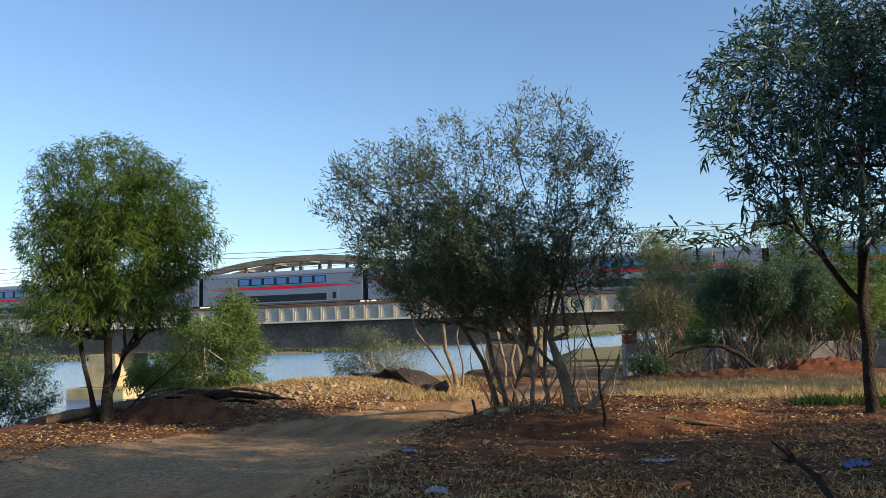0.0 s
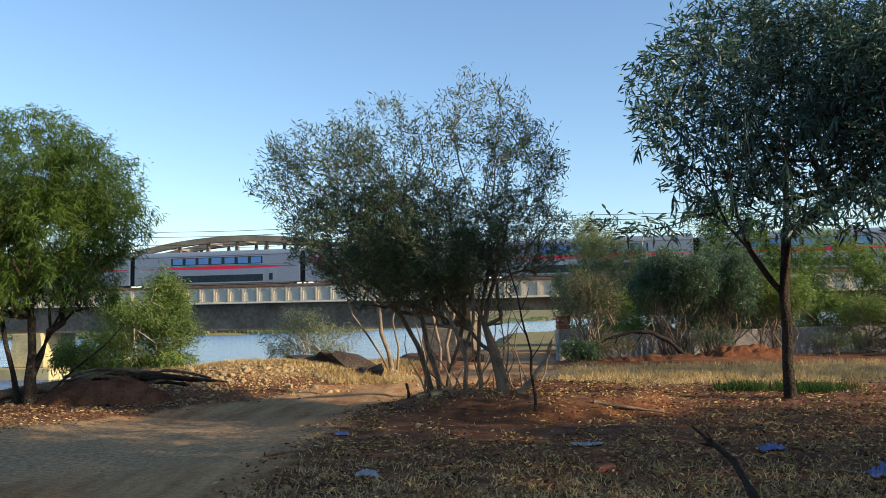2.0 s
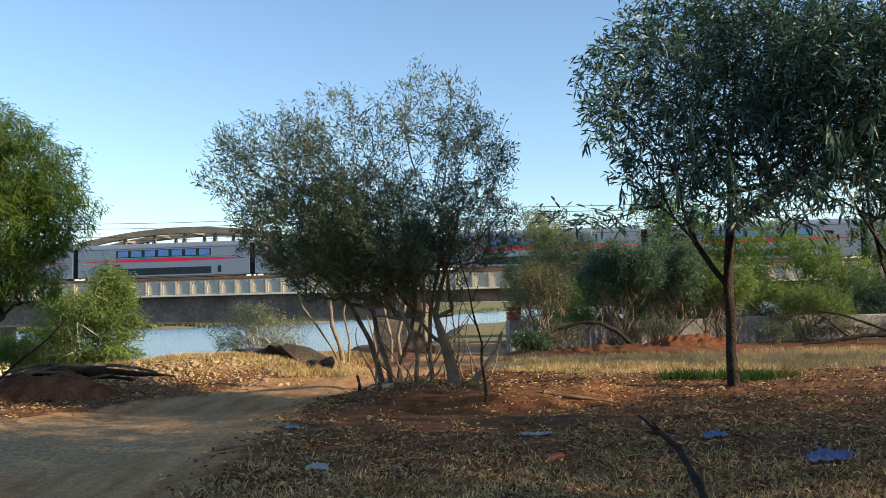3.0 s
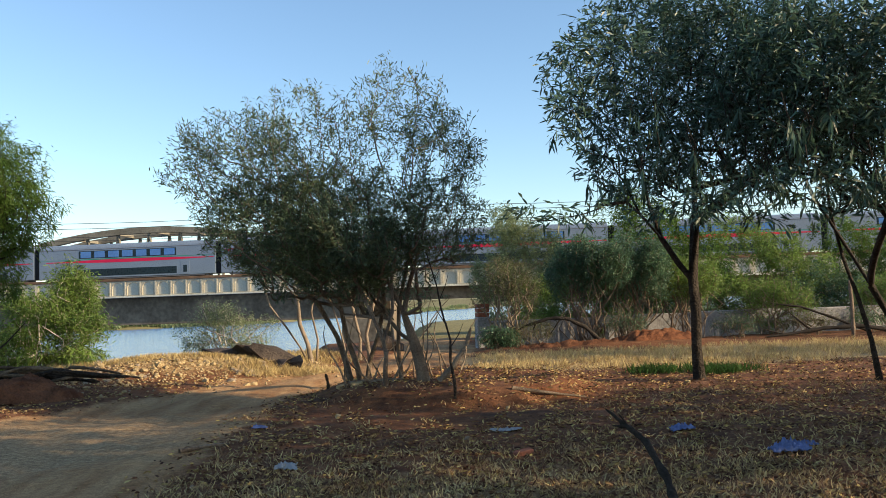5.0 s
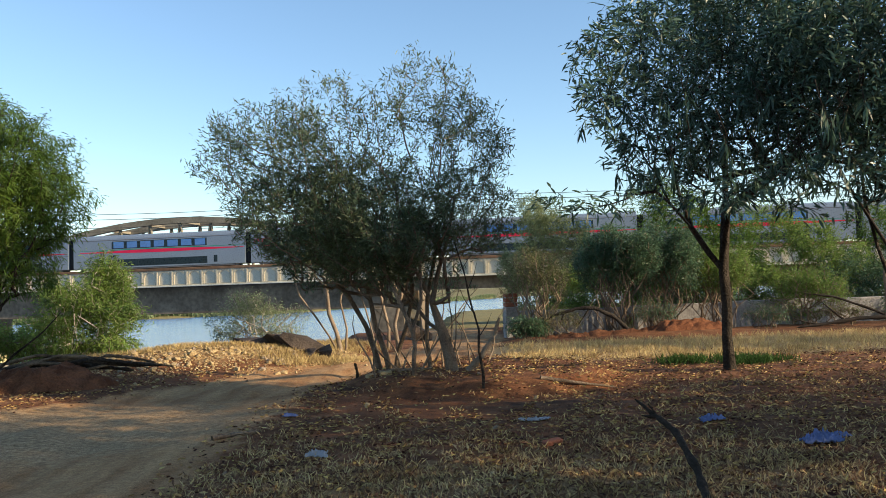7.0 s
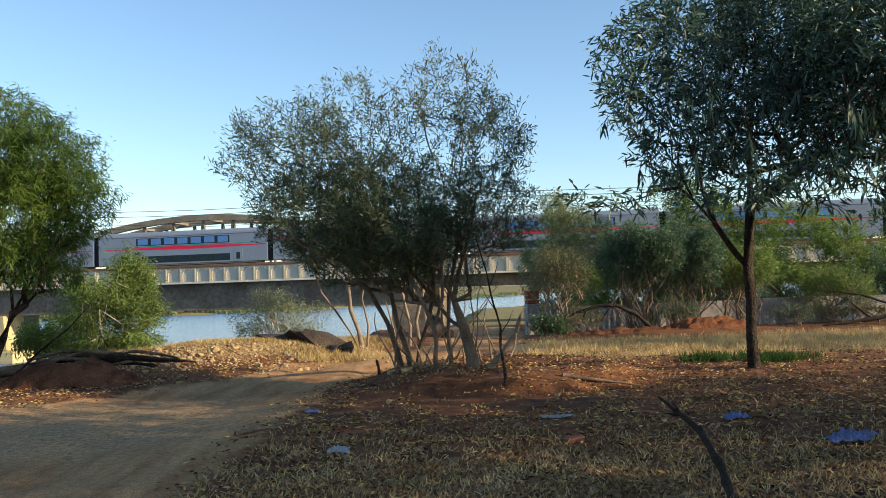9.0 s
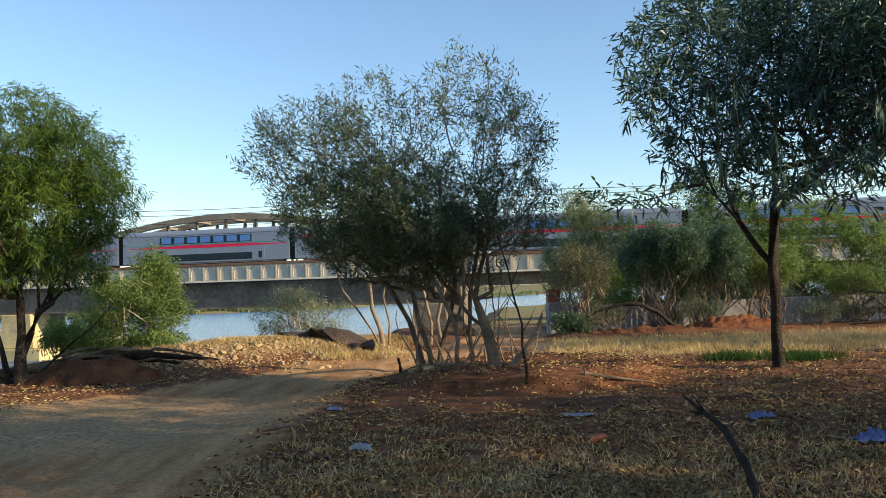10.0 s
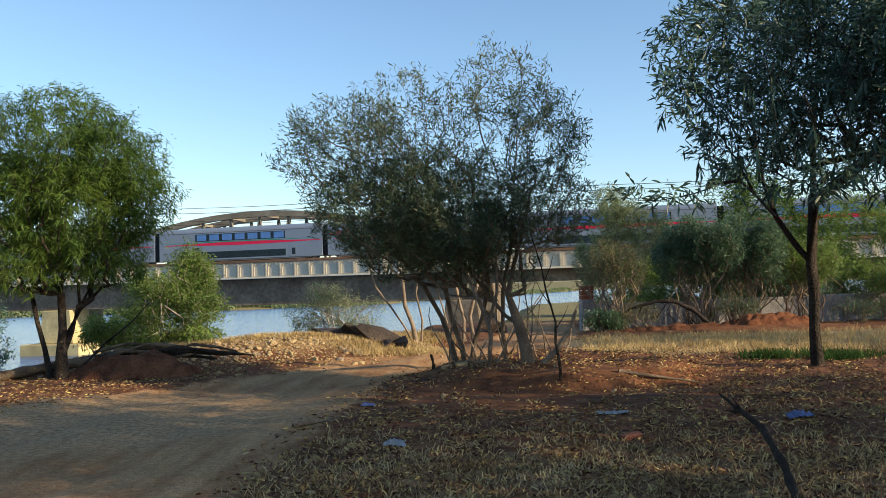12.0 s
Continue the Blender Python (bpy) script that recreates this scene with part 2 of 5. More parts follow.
def raw(name, verts, faces, material, parent=None, label="", smooth=False):
    """A mesh from arrays; faces all have the same number of corners."""
    me = bpy.data.meshes.new(name)
    verts = np.asarray(verts, dtype=np.float32)
    faces = np.asarray(faces, dtype=np.int32)
    k = faces.shape[1]
    me.vertices.add(len(verts))
    me.vertices.foreach_set("co", verts.ravel())
    me.loops.add(faces.size)
    me.loops.foreach_set("vertex_index", faces.ravel())
    me.polygons.add(len(faces))
    me.polygons.foreach_set("loop_start", np.arange(0, faces.size, k, dtype=np.int32))
    me.update(calc_edges=True)
    if smooth:
        me.polygons.foreach_set("use_smooth", [True] * len(me.polygons))
    me.materials.append(material)
    ob = new(name, me)
    ob.parent = parent
    return tagged(ob, label)


def box(bm, x0, x1, y0, y1, z0, z1, bev=0.0):
    """A box between two corners, with softened edges."""
    got = bmesh.ops.create_cube(bm, size=1.0)
    for v in got["verts"]:
        v.co = Vector(((x0 + x1) / 2 + v.co.x * (x1 - x0), (y0 + y1) / 2 + v.co.y * (y1 - y0), (z0 + z1) / 2 + v.co.z * (z1 - z0)))
    if bev:
        edges = {e for v in got["verts"] for e in v.link_edges}
        bmesh.ops.bevel(bm, geom=list(edges), offset=bev, segments=1, affect="EDGES")
    return bm


def empty(name, at, turn=0.0):
    ob = new(name)
    ob.empty_display_size = 0.2
    ob.matrix_world = Matrix.Translation(at) @ Matrix.Rotation(turn, 4, "Z")
    return ob


def smooth01(x):
    x = np.clip(x, 0, 1)
    return x * x * (3 - 2 * x)


def tube_arrays(paths, sides=6):
    """Tapered tubes along paths; each path is (points, radii)."""
    V, F, base = [], [], 0
    ang = np.linspace(0, 2 * np.pi, sides, endpoint=False)
    for pts, rad in paths:
        pts = np.asarray(pts, float)
        tan = np.gradient(pts, axis=0)
        tan /= np.linalg.norm(tan, axis=1)[:, None] + 1e-9
        ref = np.where(np.abs(tan[:, 2:3]) < 0.9, np.array([[0, 0, 1.0]]), np.array([[1.0, 0, 0]]))
        a = np.cross(tan, ref)
        a /= np.linalg.norm(a, axis=1)[:, None] + 1e-9
        b = np.cross(tan, a)
        ring = pts[:, None] + np.asarray(rad)[:, None, None] * (np.cos(ang)[None, :, None] * a[:, None] + np.sin(ang)[None, :, None] * b[:, None])
        n = len(pts)
        V.append(ring.reshape(-1, 3))
        i = np.arange(n - 1)[:, None] * sides
        j = np.arange(sides)[None]
        q = np.stack([i + j, i + (j + 1) % sides, i + sides + (j + 1) % sides, i + sides + j], -1).reshape(-1, 4) + base
        F.append(q)
        base += n * sides
    return np.concatenate(V), np.concatenate(F)


def leaf_arrays(rng, at, along, length, width, droop=0.2):
    """Narrow folded blades: six corners, four triangles each."""
    n = len(at)
    along = along / (np.linalg.norm(along, axis=1)[:, None] + 1e-9)
    side = np.cross(along, rng.normal(size=(n, 3)))
    side /= np.linalg.norm(side, axis=1)[:, None] + 1e-9
    up = np.cross(side, along)
    L = (length * rng.uniform(0.65, 1.25, n))[:, None]
    Wd = (width * rng.uniform(0.7, 1.2, n))[:, None]
    sag = np.array([[0, 0, -1.0]]) * L * droop
    p0 = at
    p1 = at + along * L * 0.4 + side * Wd * 0.5 + up * Wd * 0.15 + sag * 0.2
    p2 = at + along * L * 0.4 - side * Wd * 0.5 + up * Wd * 0.15 + sag * 0.2
    p3 = at + along * L * 0.75 + side * Wd * 0.36 + sag * 0.6
    p4 = at + along * L * 0.75 - side * Wd * 0.36 + sag * 0.6
    p5 = at + along * L + sag
    V = np.stack([p0, p1, p2, p3, p4, p5], 1).reshape(-1, 3)
    o = np.arange(n)[:, None, None] * 6
    F = (np.array([[0, 1, 2], [1, 3, 2], [3, 4, 2], [3, 5, 4]])[None] + o).reshape(-1, 3)
    return V, F


def grow(rng, stems, tips, step=0.22, bend=0.5, tip_r=0.004, power=2.3, straight=0.8):
    """A branching skeleton: stems are given polylines, and each tip is reached from the nearest fitting node. Returns nodes, parents and radii."""
    nodes, par = [], []
    for pl in stems:
        prev = -1
        if nodes and pl[0][2] > 0.3:
            prev = int(np.argmin(np.linalg.norm(np.array(nodes) - np.array(pl[0]), axis=1)))
            pl = pl[1:]
        for i, p in enumerate(pl):
            nodes.append(np.array(p, float))
            par.append(prev)
            prev = len(nodes) - 1
    root = np.mean([pl[0] for pl in stems], axis=0)
    order = np.argsort(np.linalg.norm(tips - root, axis=1) * rng.uniform(0.85, 1.15, len(tips)))
    P = np.array(nodes)
    for k in order:
        t = tips[k]
        d = t - P
        dist = np.linalg.norm(d, axis=1)
        cost = dist + 0.9 * np.maximum(0, P[:, 2] - t[2] + 0.1 * dist) + 0.06 * np.linalg.norm(P - root, axis=1)
        out = P - root + np.array([0, 0, 0.8])
        turn = 1 - (d * out).sum(1) / (dist * np.linalg.norm(out, axis=1) + 1e-9)
        cost = cost + straight * dist * turn
        cost = np.where(P[:, 2] < root[2] + 0.5, cost + 2.0, cost)
        j = int(np.argmin(cost))
        n = max(2, int(dist[j] / step))
        a, b = P[j], t
        sagv = np.array([0, 0, dist[j] * 0.12 * bend])
        mid = (a + b) / 2 + rng.normal(size=3) * dist[j] * 0.08 - sagv
        s = np.linspace(0, 1, n + 1)[1:, None]
        new_pts = (1 - s) ** 2 * a + 2 * s * (1 - s) * mid + s ** 2 * b
        prev = j
        for q in new_pts:
            nodes.append(q)
            par.append(prev)
            prev = len(nodes) - 1
        P = np.vstack([P, new_pts])
    par = np.array(par)
    r = np.zeros(len(par))
    kids = np.bincount(par[par >= 0], minlength=len(par))
    acc = np.where(kids == 0, tip_r ** power, 0.0)
    for i in range(len(par) - 1, -1, -1):
        if par[i] >= 0:
            acc[par[i]] += acc[i]
    r = acc ** (1 / power)
    return P, par, r, sum(len(pl) - (1 if k and pl[0][2] > 0.3 else 0) for k, pl in enumerate(stems))


def skeleton_paths(P, par, r, thin=0.0):
    """Chains of nodes, from tip down to the fork where a thicker branch goes on."""
    main = {}
    for i in range(len(par)):
        p = par[i]
        if p >= 0 and (p not in main or r[i] > r[main[p]]):
            main[p] = i
    heads = [i for i in range(len(par)) if par[i] < 0 or main[par[i]] != i]
    paths = []
    for h in heads:
        chain = [h] if par[h] < 0 else [par[h], h]
        rad = [r[h]] * len(chain)
        c = h
        while c in main:
            c = main[c]
            chain.append(c)
            rad.append(r[c])
        if len(chain) > 1 and rad[0] > thin:
            paths.append((P[chain], rad))
    return paths


def in_lobes(rng, lobes, n):
    """Points spread through ellipsoids (x, y, z, rx, ry, rz, weight), denser near the skin."""
    w = np.array([l[6] * l[3] * l[4] * l[5] for l in lobes])
    pick = rng.choice(len(lobes), n, p=w / w.sum())
    v = rng.normal(size=(n, 3))
    v /= np.linalg.norm(v, axis=1)[:, None]
    v *= (rng.uniform(0.08, 1, n) ** 0.42)[:, None]
    L = np.array([l[:6] for l in lobes])[pick]
    return L[:, :3] + v * L[:, 3:]


def tree(name, at, stems, lobes, tips, leaves, leaf, label, category="tree", bark=None, seed=1, length=0.14, width=0.022, droop=0.25, spread=0.16, stem_r=0.05, tip_r=0.0022, turn=None, sides=6, twig_bark=True, group="", hang=0.2, fade=0.0, taper=1.25, caps=(), least=(), bare=0.0):
    """A tree: given stems, limbs grown to tips spread through its lobes, and a crown of single leaves along the twigs.
    Unless turn is given, its x axis lies across the camera's line of sight.
    """
    rng = np.random.default_rng(seed)
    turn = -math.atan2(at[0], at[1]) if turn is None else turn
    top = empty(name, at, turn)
    tagged(top, label, category, group)
    T = in_lobes(rng, lobes, tips)
    T[:, 2] = np.maximum(T[:, 2], 0.25)
    P, par, r, given = grow(rng, stems, T, tip_r=tip_r)
    # the thickness at the foot is known; each fork shares the wood among its branches
    share = (r / max(r[i] for i in range(len(par)) if par[i] < 0)) ** taper
    r = np.maximum(tip_r, stem_r * share)
    r[:given] = np.maximum(r[:given], stem_r * np.clip(0.5 - 0.09 * P[:given, 2], 0.1, 0.5))
    # slimmer stems keep to their own thickness, and no branch outgrows its parent
    k = 0
    for n, pl in enumerate(stems):
        m = len(pl) - (1 if k and pl[0][2] > 0.3 else 0)
        if n < len(caps):
            r[k:k + m] = np.minimum(r[k:k + m], caps[n])
        if n < len(least):
            r[k:k + m] = np.maximum(r[k:k + m], least[n] * np.linspace(1, 0.4, m))
        k += m
    for i in range(len(par)):
        if par[i] >= 0:
            r[i] = min(r[i], r[par[i]])
    foot_z = np.clip(1 - P[:, 2] / 0.35, 0, 1)
    r = r * (1 + 0.35 * foot_z * (r > 0.02))
    chains = skeleton_paths(P, par, r)
    thick = [c for c in chains if c[1][0] > 0.012]
    thin = [c for c in chains if c[1][0] <= 0.012]
    V, F = tube_arrays(thick, sides)
    V += rng.normal(size=V.shape) * 0.003
    raw("trunk", V, F, bark or M_BARK, top, smooth=True)
    if thin:
        V, F = tube_arrays(thin, 3)
        tagged(raw("brushwood", V, F, bark or M_BARK, top), kind="stuff")
    # leaves sit on the thin nodes
    node = np.where((r < max(tip_r * 2.2, 0.009)) & (par >= 0))[0]
    w = np.ones(len(node))
    if fade:
        z = P[node][:, 2]
        w = 1 - fade * (z - z.min()) / (z.max() - z.min())
    w = w * (P[node][:, 2] > bare + rng.normal(size=len(node)) * 0.15)
    pick = rng.choice(node, leaves, p=w / w.sum())
    f = rng.uniform(0, 1, leaves)[:, None]
    A = P[pick] * f + P[par[pick]] * (1 - f)
    dirn = P[pick] - P[par[pick]]
    dirn /= np.linalg.norm(dirn, axis=1)[:, None] + 1e-9
    A = A + rng.normal(size=A.shape) * spread * 0.35
    dirn = dirn * 0.8 + rng.normal(size=A.shape) * 0.6 + np.array([[0, 0, -hang]])
    V, F = leaf_arrays(rng, A, dirn, length, width, droop)
    tagged(raw("crown", V, F, leaf, top), kind="stuff")
    return top


# ---- ground ----
WATER_Z = -6.9
SHORE = [(-60, -160), (-19, -12), (-12.5, 8), (-9.8, 14.6), (-10.6, 20), (-6.6, 24.5), (-2.6, 27), (-0.5, 40), (1.5, 80), (4, 112), (9, 165), (25, 188), (90, 196), (600, 230)]
FAR = [(-1500, 300), (-170, 330), (-60, 370), (60, 640), (150, 820), (1500, 1100)]
TRACK = [(-4.9, 1), (-4.7, 7), (-4.6, 11), (-3.4, 15), (-1.7, 18.4), (0.6, 21.5), (1.5, 27), (1.5, 45)]


def side_distance(x, y, line):
    """Distance from a polyline, positive on its left."""
    best = np.full(x.shape, 1e9)
    sign = np.ones(x.shape)
    for (ax, ay), (bx, by) in zip(line[:-1], line[1:]):
        dx, dy = bx - ax, by - ay
        t = np.clip(((x - ax) * dx + (y - ay) * dy) / (dx * dx + dy * dy), 0, 1)
        d = np.hypot(x - ax - t * dx, y - ay - t * dy)
        s = np.sign(dx * (y - ay) - dy * (x - ax))
        near = d < best - 1e-6
        best = np.where(near, d, best)
        sign = np.where(near, s, sign)
    return best * sign


def wobble(x, y, scale, seed=0.0):
    """Smooth unevenness from a few crossed waves."""
    rng = np.random.default_rng(int(seed * 10) + 5)
    out = np.zeros(np.shape(x))
    for k in range(9):
        a = rng.uniform(0, 2 * np.pi)
        f = rng.uniform(0.6, 2.4) / scale
        out = out + np.sin((x * np.cos(a) + y * np.sin(a)) * f * 2 * np.pi + rng.uniform(0, 6.28)) / 9
    return out


def bump_at(x, y, cx, cy, rx, ry, turn=0.0):
    c, s = math.cos(turn), math.sin(turn)
    u, v = (x - cx) * c + (y - cy) * s, -(x - cx) * s + (y - cy) * c
    return np.exp(-(u / rx) ** 2 - (v / ry) ** 2)


def ground_z(x, y):
    x, y = np.asarray(x, float), np.asarray(y, float)
    d = side_distance(x, y, SHORE) + wobble(x, y, 4.0, 1) * np.clip(np.hypot(x, y) / 30, 0.3, 3)
    land = -3.0 * smooth01((y - 29) / 50) + 0.0 * x
    land = land + wobble(x, y, 3.0, 2) * 0.05 + wobble(x, y, 0.9, 3) * 0.02
    trk = np.abs(side_distance(x, y, TRACK))
    land = land - (0.07 * (1 - smooth01((trk - 1.2) / 1.0)) + 0.035 * np.exp(-((trk - 0.8) / 0.2) ** 2) * (1 + wobble(x, y, 1.3, 7))) * (y < 30)
    # raised earth round the big tree, with a crumbled front edge
    rim = np.hypot((x - 1.1) / 2.6, (y - 14.2) / 2.55) + wobble(x, y, 1.1, 12) * 0.09
    land = land + 0.22 * smooth01((1.0 - rim) / 0.3) + 0.05 * bump_at(x, y, 0.5, 13.4, 0.9, 0.8)
    land = land + 0.45 * bump_at(x, y, -5.2, 19.6, 2.6, 1.15, 0.5) + 0.25 * bump_at(x, y, -2.4, 22.6, 1.5, 1.0, 0.4)
    land = land + 0.25 * bump_at(x, y, -8.3, 17.5, 1.8, 2.2)
    land = land + 0.2 * bump_at(x, y, 8.0, 25.0, 2.2, 0.9)
    z = land + (WATER_Z - 0.9 - land) * smooth01(d / 8.0)
    df = side_distance(x, y, FAR) + wobble(x, y, 60.0, 4) * 12
    far = WATER_Z - 0.9 + 2.6 * smooth01(df / 12) + 4.0 * smooth01((df - 30) / 600)
    return np.where(df > 0, far, z)


def make_ground():
    ang = np.radians(np.concatenate([np.arange(-180, -48, 4.0), np.arange(-48, 48, 0.3), np.arange(48, 180, 4.0)]))
    rad = [0.0]
    r = 0.4
    while r < 4200:
        rad.append(r)
        r += max(0.09, min(r * 0.016, 60)) if r < 400 else r * 0.06
    rad = np.array(rad)
    A, R = np.meshgrid(ang, rad)
    X, Y = R * np.sin(A), R * np.cos(A)
    Z = ground_z(X, Y)
    n, m = X.shape
    V = np.stack([X, Y, Z], -1).reshape(-1, 3)
    i, j = np.meshgrid(np.arange(n - 1), np.arange(m), indexing="ij")
    jn = (j + 1) % m
    F = np.stack([i * m + j, (i + 1) * m + j, (i + 1) * m + jn, i * m + jn], -1).reshape(-1, 4)[:, ::-1]
    ob = raw("ground", V, F, M_GROUND, smooth=True)
    x, y = V[:, 0], V[:, 1]
    trk = np.abs(side_distance(x, y, TRACK))
    half = np.interp(y, [0, 11, 15, 20, 30], [2.9, 2.5, 1.5, 1.2, 1.3])
    r_ = 1 - smooth01((trk - half + 0.5) / 1.0)
    r_ = np.maximum(r_, (bump_at(x, y, -1.5, 17.5, 3.0, 2.0) > 0.5) * 0.8)
    g_ = np.clip(bump_at(x, y, -4.9, 10.9, 2.9, 2.3) * 1.2, 0, 1)
    b_ = np.maximum(smooth01((y - 16.4) / 1.5) * smooth01((x - 1.2 - (y - 18) * 0.05) / 0.8) * (1 - smooth01((y - 22.2) / 1.2)), bump_at(x, y, -4.6, 20.2, 3.4, 1.5, 0.5))
    b_ = np.maximum(b_, 0.5 * bump_at(x, y, 1.0, 6.8, 4.0, 1.6))
    col = ob.data.color_attributes.new("zone", "FLOAT_COLOR", "POINT")
    col.data.foreach_set("color", np.stack([r_, g_, b_, np.ones(len(x))], -1).astype(np.float32).ravel())
    return tagged(ob, "reddish dirt ground with track, dry grass and river bank", "ground", kind="structure")


make_ground()
V = np.array([[-2500, -900, WATER_Z], [2500, -900, WATER_Z], [2500, 2500, WATER_Z], [-2500, 2500, WATER_Z]])
tagged(raw("water", V, [[0, 1, 2, 3]], M_WATER), "calm blue river reflecting the sky", "river", kind="structure")


def gz(x, y):
    return float(ground_z(x, y))


# ---- railway bridge ----
BR = Matrix.Translation((-31, 108, 0)) @ Matrix.Rotation(radians(-10), 4, "Z")
BR_TURN = radians(-10)


def bay_mesh(width, z0, z1):
    """One parapet bay with an arched niche."""
    bm = bmesh.new()
    w, r, depth = width / 2, 0.74, 0.16
    spring, foot = z1 - 0.94, z0 + 0.1
    arc = [(-r, foot)] + [(r * math.cos(math.pi - a * math.pi / 10), spring + 0.74 * math.sin(a * math.pi / 10)) for a in range(11)] + [(r, foot)]

    def quad(pts):
        bm.faces.new([bm.verts.new(p) for p in pts])
    quad([(-w, 0, z0), (-r, 0, z0), (-r, 0, z1), (-w, 0, z1)])
    quad([(r, 0, z0), (w, 0, z0), (w, 0, z1), (r, 0, z1)])
    quad([(-r, 0, z0), (r, 0, z0), (r, 0, foot), (-r, 0, foot)])
    for (xa, za), (xb, zb) in zip(arc[:-1], arc[1:]):
        quad([(xa, 0, za), (xa, depth, za), (xb, depth, zb), (xb, 0, zb)])
        if xb - xa > 1e-6:
            quad([(xa, 0, za), (xb, 0, zb), (xb, 0, z1), (xa, 0, z1)])
    # niche back in the paler concrete: its sunlight is put into the colour
    bm.faces.new([bm.verts.new((x, depth, z)) for x, z in arc]).material_index = 1
    # raised strip between the bays
    box(bm, w - 0.09, w + 0.09, -0.05, 0.02, z0, z1 - 0.1)
    bmesh.ops.recalc_face_normals(bm, faces=bm.faces)
    me = bpy.data.meshes.new("bay_panel")
    bm.to_mesh(me)
    bm.free()
    me.materials.append(M_CONC_STAIN_SHADE)
    me.materials.append(M_CONC)
    return me


def railway_bridge():
    top = new("railway_bridge")
    top.matrix_world = BR
    tagged(top, "long concrete railway bridge with arched parapet panels over the river", "bridge")
    s0, s1 = -105.0, 120.0
    # the shade under the cornice is in the girders' dark colour
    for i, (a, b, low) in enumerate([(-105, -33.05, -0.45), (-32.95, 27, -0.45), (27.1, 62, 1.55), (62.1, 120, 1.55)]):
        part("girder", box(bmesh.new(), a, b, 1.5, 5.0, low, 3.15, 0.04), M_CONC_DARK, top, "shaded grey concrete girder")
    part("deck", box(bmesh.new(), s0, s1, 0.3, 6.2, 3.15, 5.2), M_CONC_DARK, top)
    part("cornice", box(bmesh.new(), s0, s1, -0.12, 0.6, 3.12, 3.34, 0.03), M_CONC, top)
    part("coping", box(bmesh.new(), s0, s1, -0.1, 0.5, 5.28, 5.62, 0.03), M_RUST, top, "rust-stained coping along the deck edge")
    me = bay_mesh(2.07, 3.34, 5.28)
    n = int((s1 - s0) / 2.07)
    for k in range(n):
        ob = new("bay_panel", me)
        ob.parent = top
        ob.location = (s0 + 1.035 + k * 2.07, 0, 0)
    for s, w in ((-33.0, 2.9), (27.05, 2.6), (62.05, 2.2), (-72.0, 2.6)):
        bm = bmesh.new()
        box(bm, s - w, s + w, 0.9, 5.2, WATER_Z + 1.61, -0.46 if s < 40 else 1.54, 0.12)
        for v in bm.verts:
            if v.co.z > -2:
                v.co.x = s + (v.co.x - s) * 0.8
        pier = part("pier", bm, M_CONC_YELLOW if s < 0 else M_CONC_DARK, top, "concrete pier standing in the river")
        part("footing", box(bmesh.new(), s - w * 1.7, s + w * 1.7, -0.6, 6.6, WATER_Z - 1, WATER_Z + 1.6, 0.1), M_CONC_YELLOW, pier)
    for y in (1.9, 3.35):
        bm = box(bmesh.new(), s0, s1, y - 0.035, y + 0.035, 5.5, 5.66)
        box(bm, s0, s1, y - 0.07, y + 0.07, 5.46, 5.5)
        part("rail", bm, M_RUST, top)
    part("ballast", box(bmesh.new(), s0, s1, 0.7, 5.9, 5.21, 5.45), M_STONE_GREY, top)
    return top


railway_bridge()


def arch_bridge():
    top = new("arch_bridge")
    top.matrix_world = BR
    tagged(top, "weathered bowstring arch bridge standing behind the railway bridge", "bridge")
    half, rise, zb, cx = 33.0, 7.35, 5.4, -4.6

    def arch(s):
        return zb + rise * (1 - (s / half) ** 2)
    S = np.linspace(-half, half, 45)
    for y in (9.0, 15.5):
        bm = bmesh.new()
        rings = []
        for s in S:
            sl = math.atan(-2 * rise * s / half ** 2)
            nx, nz = -math.sin(sl), math.cos(sl)
            t = 0.42
            rings.append([bm.verts.new((cx + s + nx * t * a, y + 0.4 * b, arch(s) + nz * t * a)) for a, b in ((-1, -1), (-1, 1), (1, 1), (1, -1))])
        for p, q in zip(rings[:-1], rings[1:]):
            for k in range(4):
                bm.faces.new([p[k], p[(k + 1) % 4], q[(k + 1) % 4], q[k]])
        bmesh.ops.recalc_face_normals(bm, faces=bm.faces)
        part("arch_rib", bm, M_ARCH, top)
        for k in range(-6, 7):
            s = k * 4.6
            for lean in (-1.1, 1.1):
                V, F = tube_arrays([([(cx + s, y, arch(s) - 0.2), (cx + s + lean, y, 5.2)], [0.2, 0.2])], 4)
                raw("hanger", V, F, M_ARCH, top)
        part("tie_beam", box(bmesh.new(), cx - half - 1, cx + half + 1, y - 0.5, y + 0.5, 4.3, 5.4, 0.04), M_ARCH, top)
    for k in range(-3, 4):
        s = k * 5.6
        part("cross_strut", box(bmesh.new(), cx + s - 0.2, cx + s + 0.2, 9.4, 15.1, arch(s) - 0.3, arch(s) + 0.1, 0.03), M_ARCH, top)
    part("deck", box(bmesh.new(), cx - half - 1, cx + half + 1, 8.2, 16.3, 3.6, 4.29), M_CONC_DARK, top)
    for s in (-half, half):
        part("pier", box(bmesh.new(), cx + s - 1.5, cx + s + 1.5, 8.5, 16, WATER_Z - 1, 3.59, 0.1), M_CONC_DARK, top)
    return top


arch_bridge()


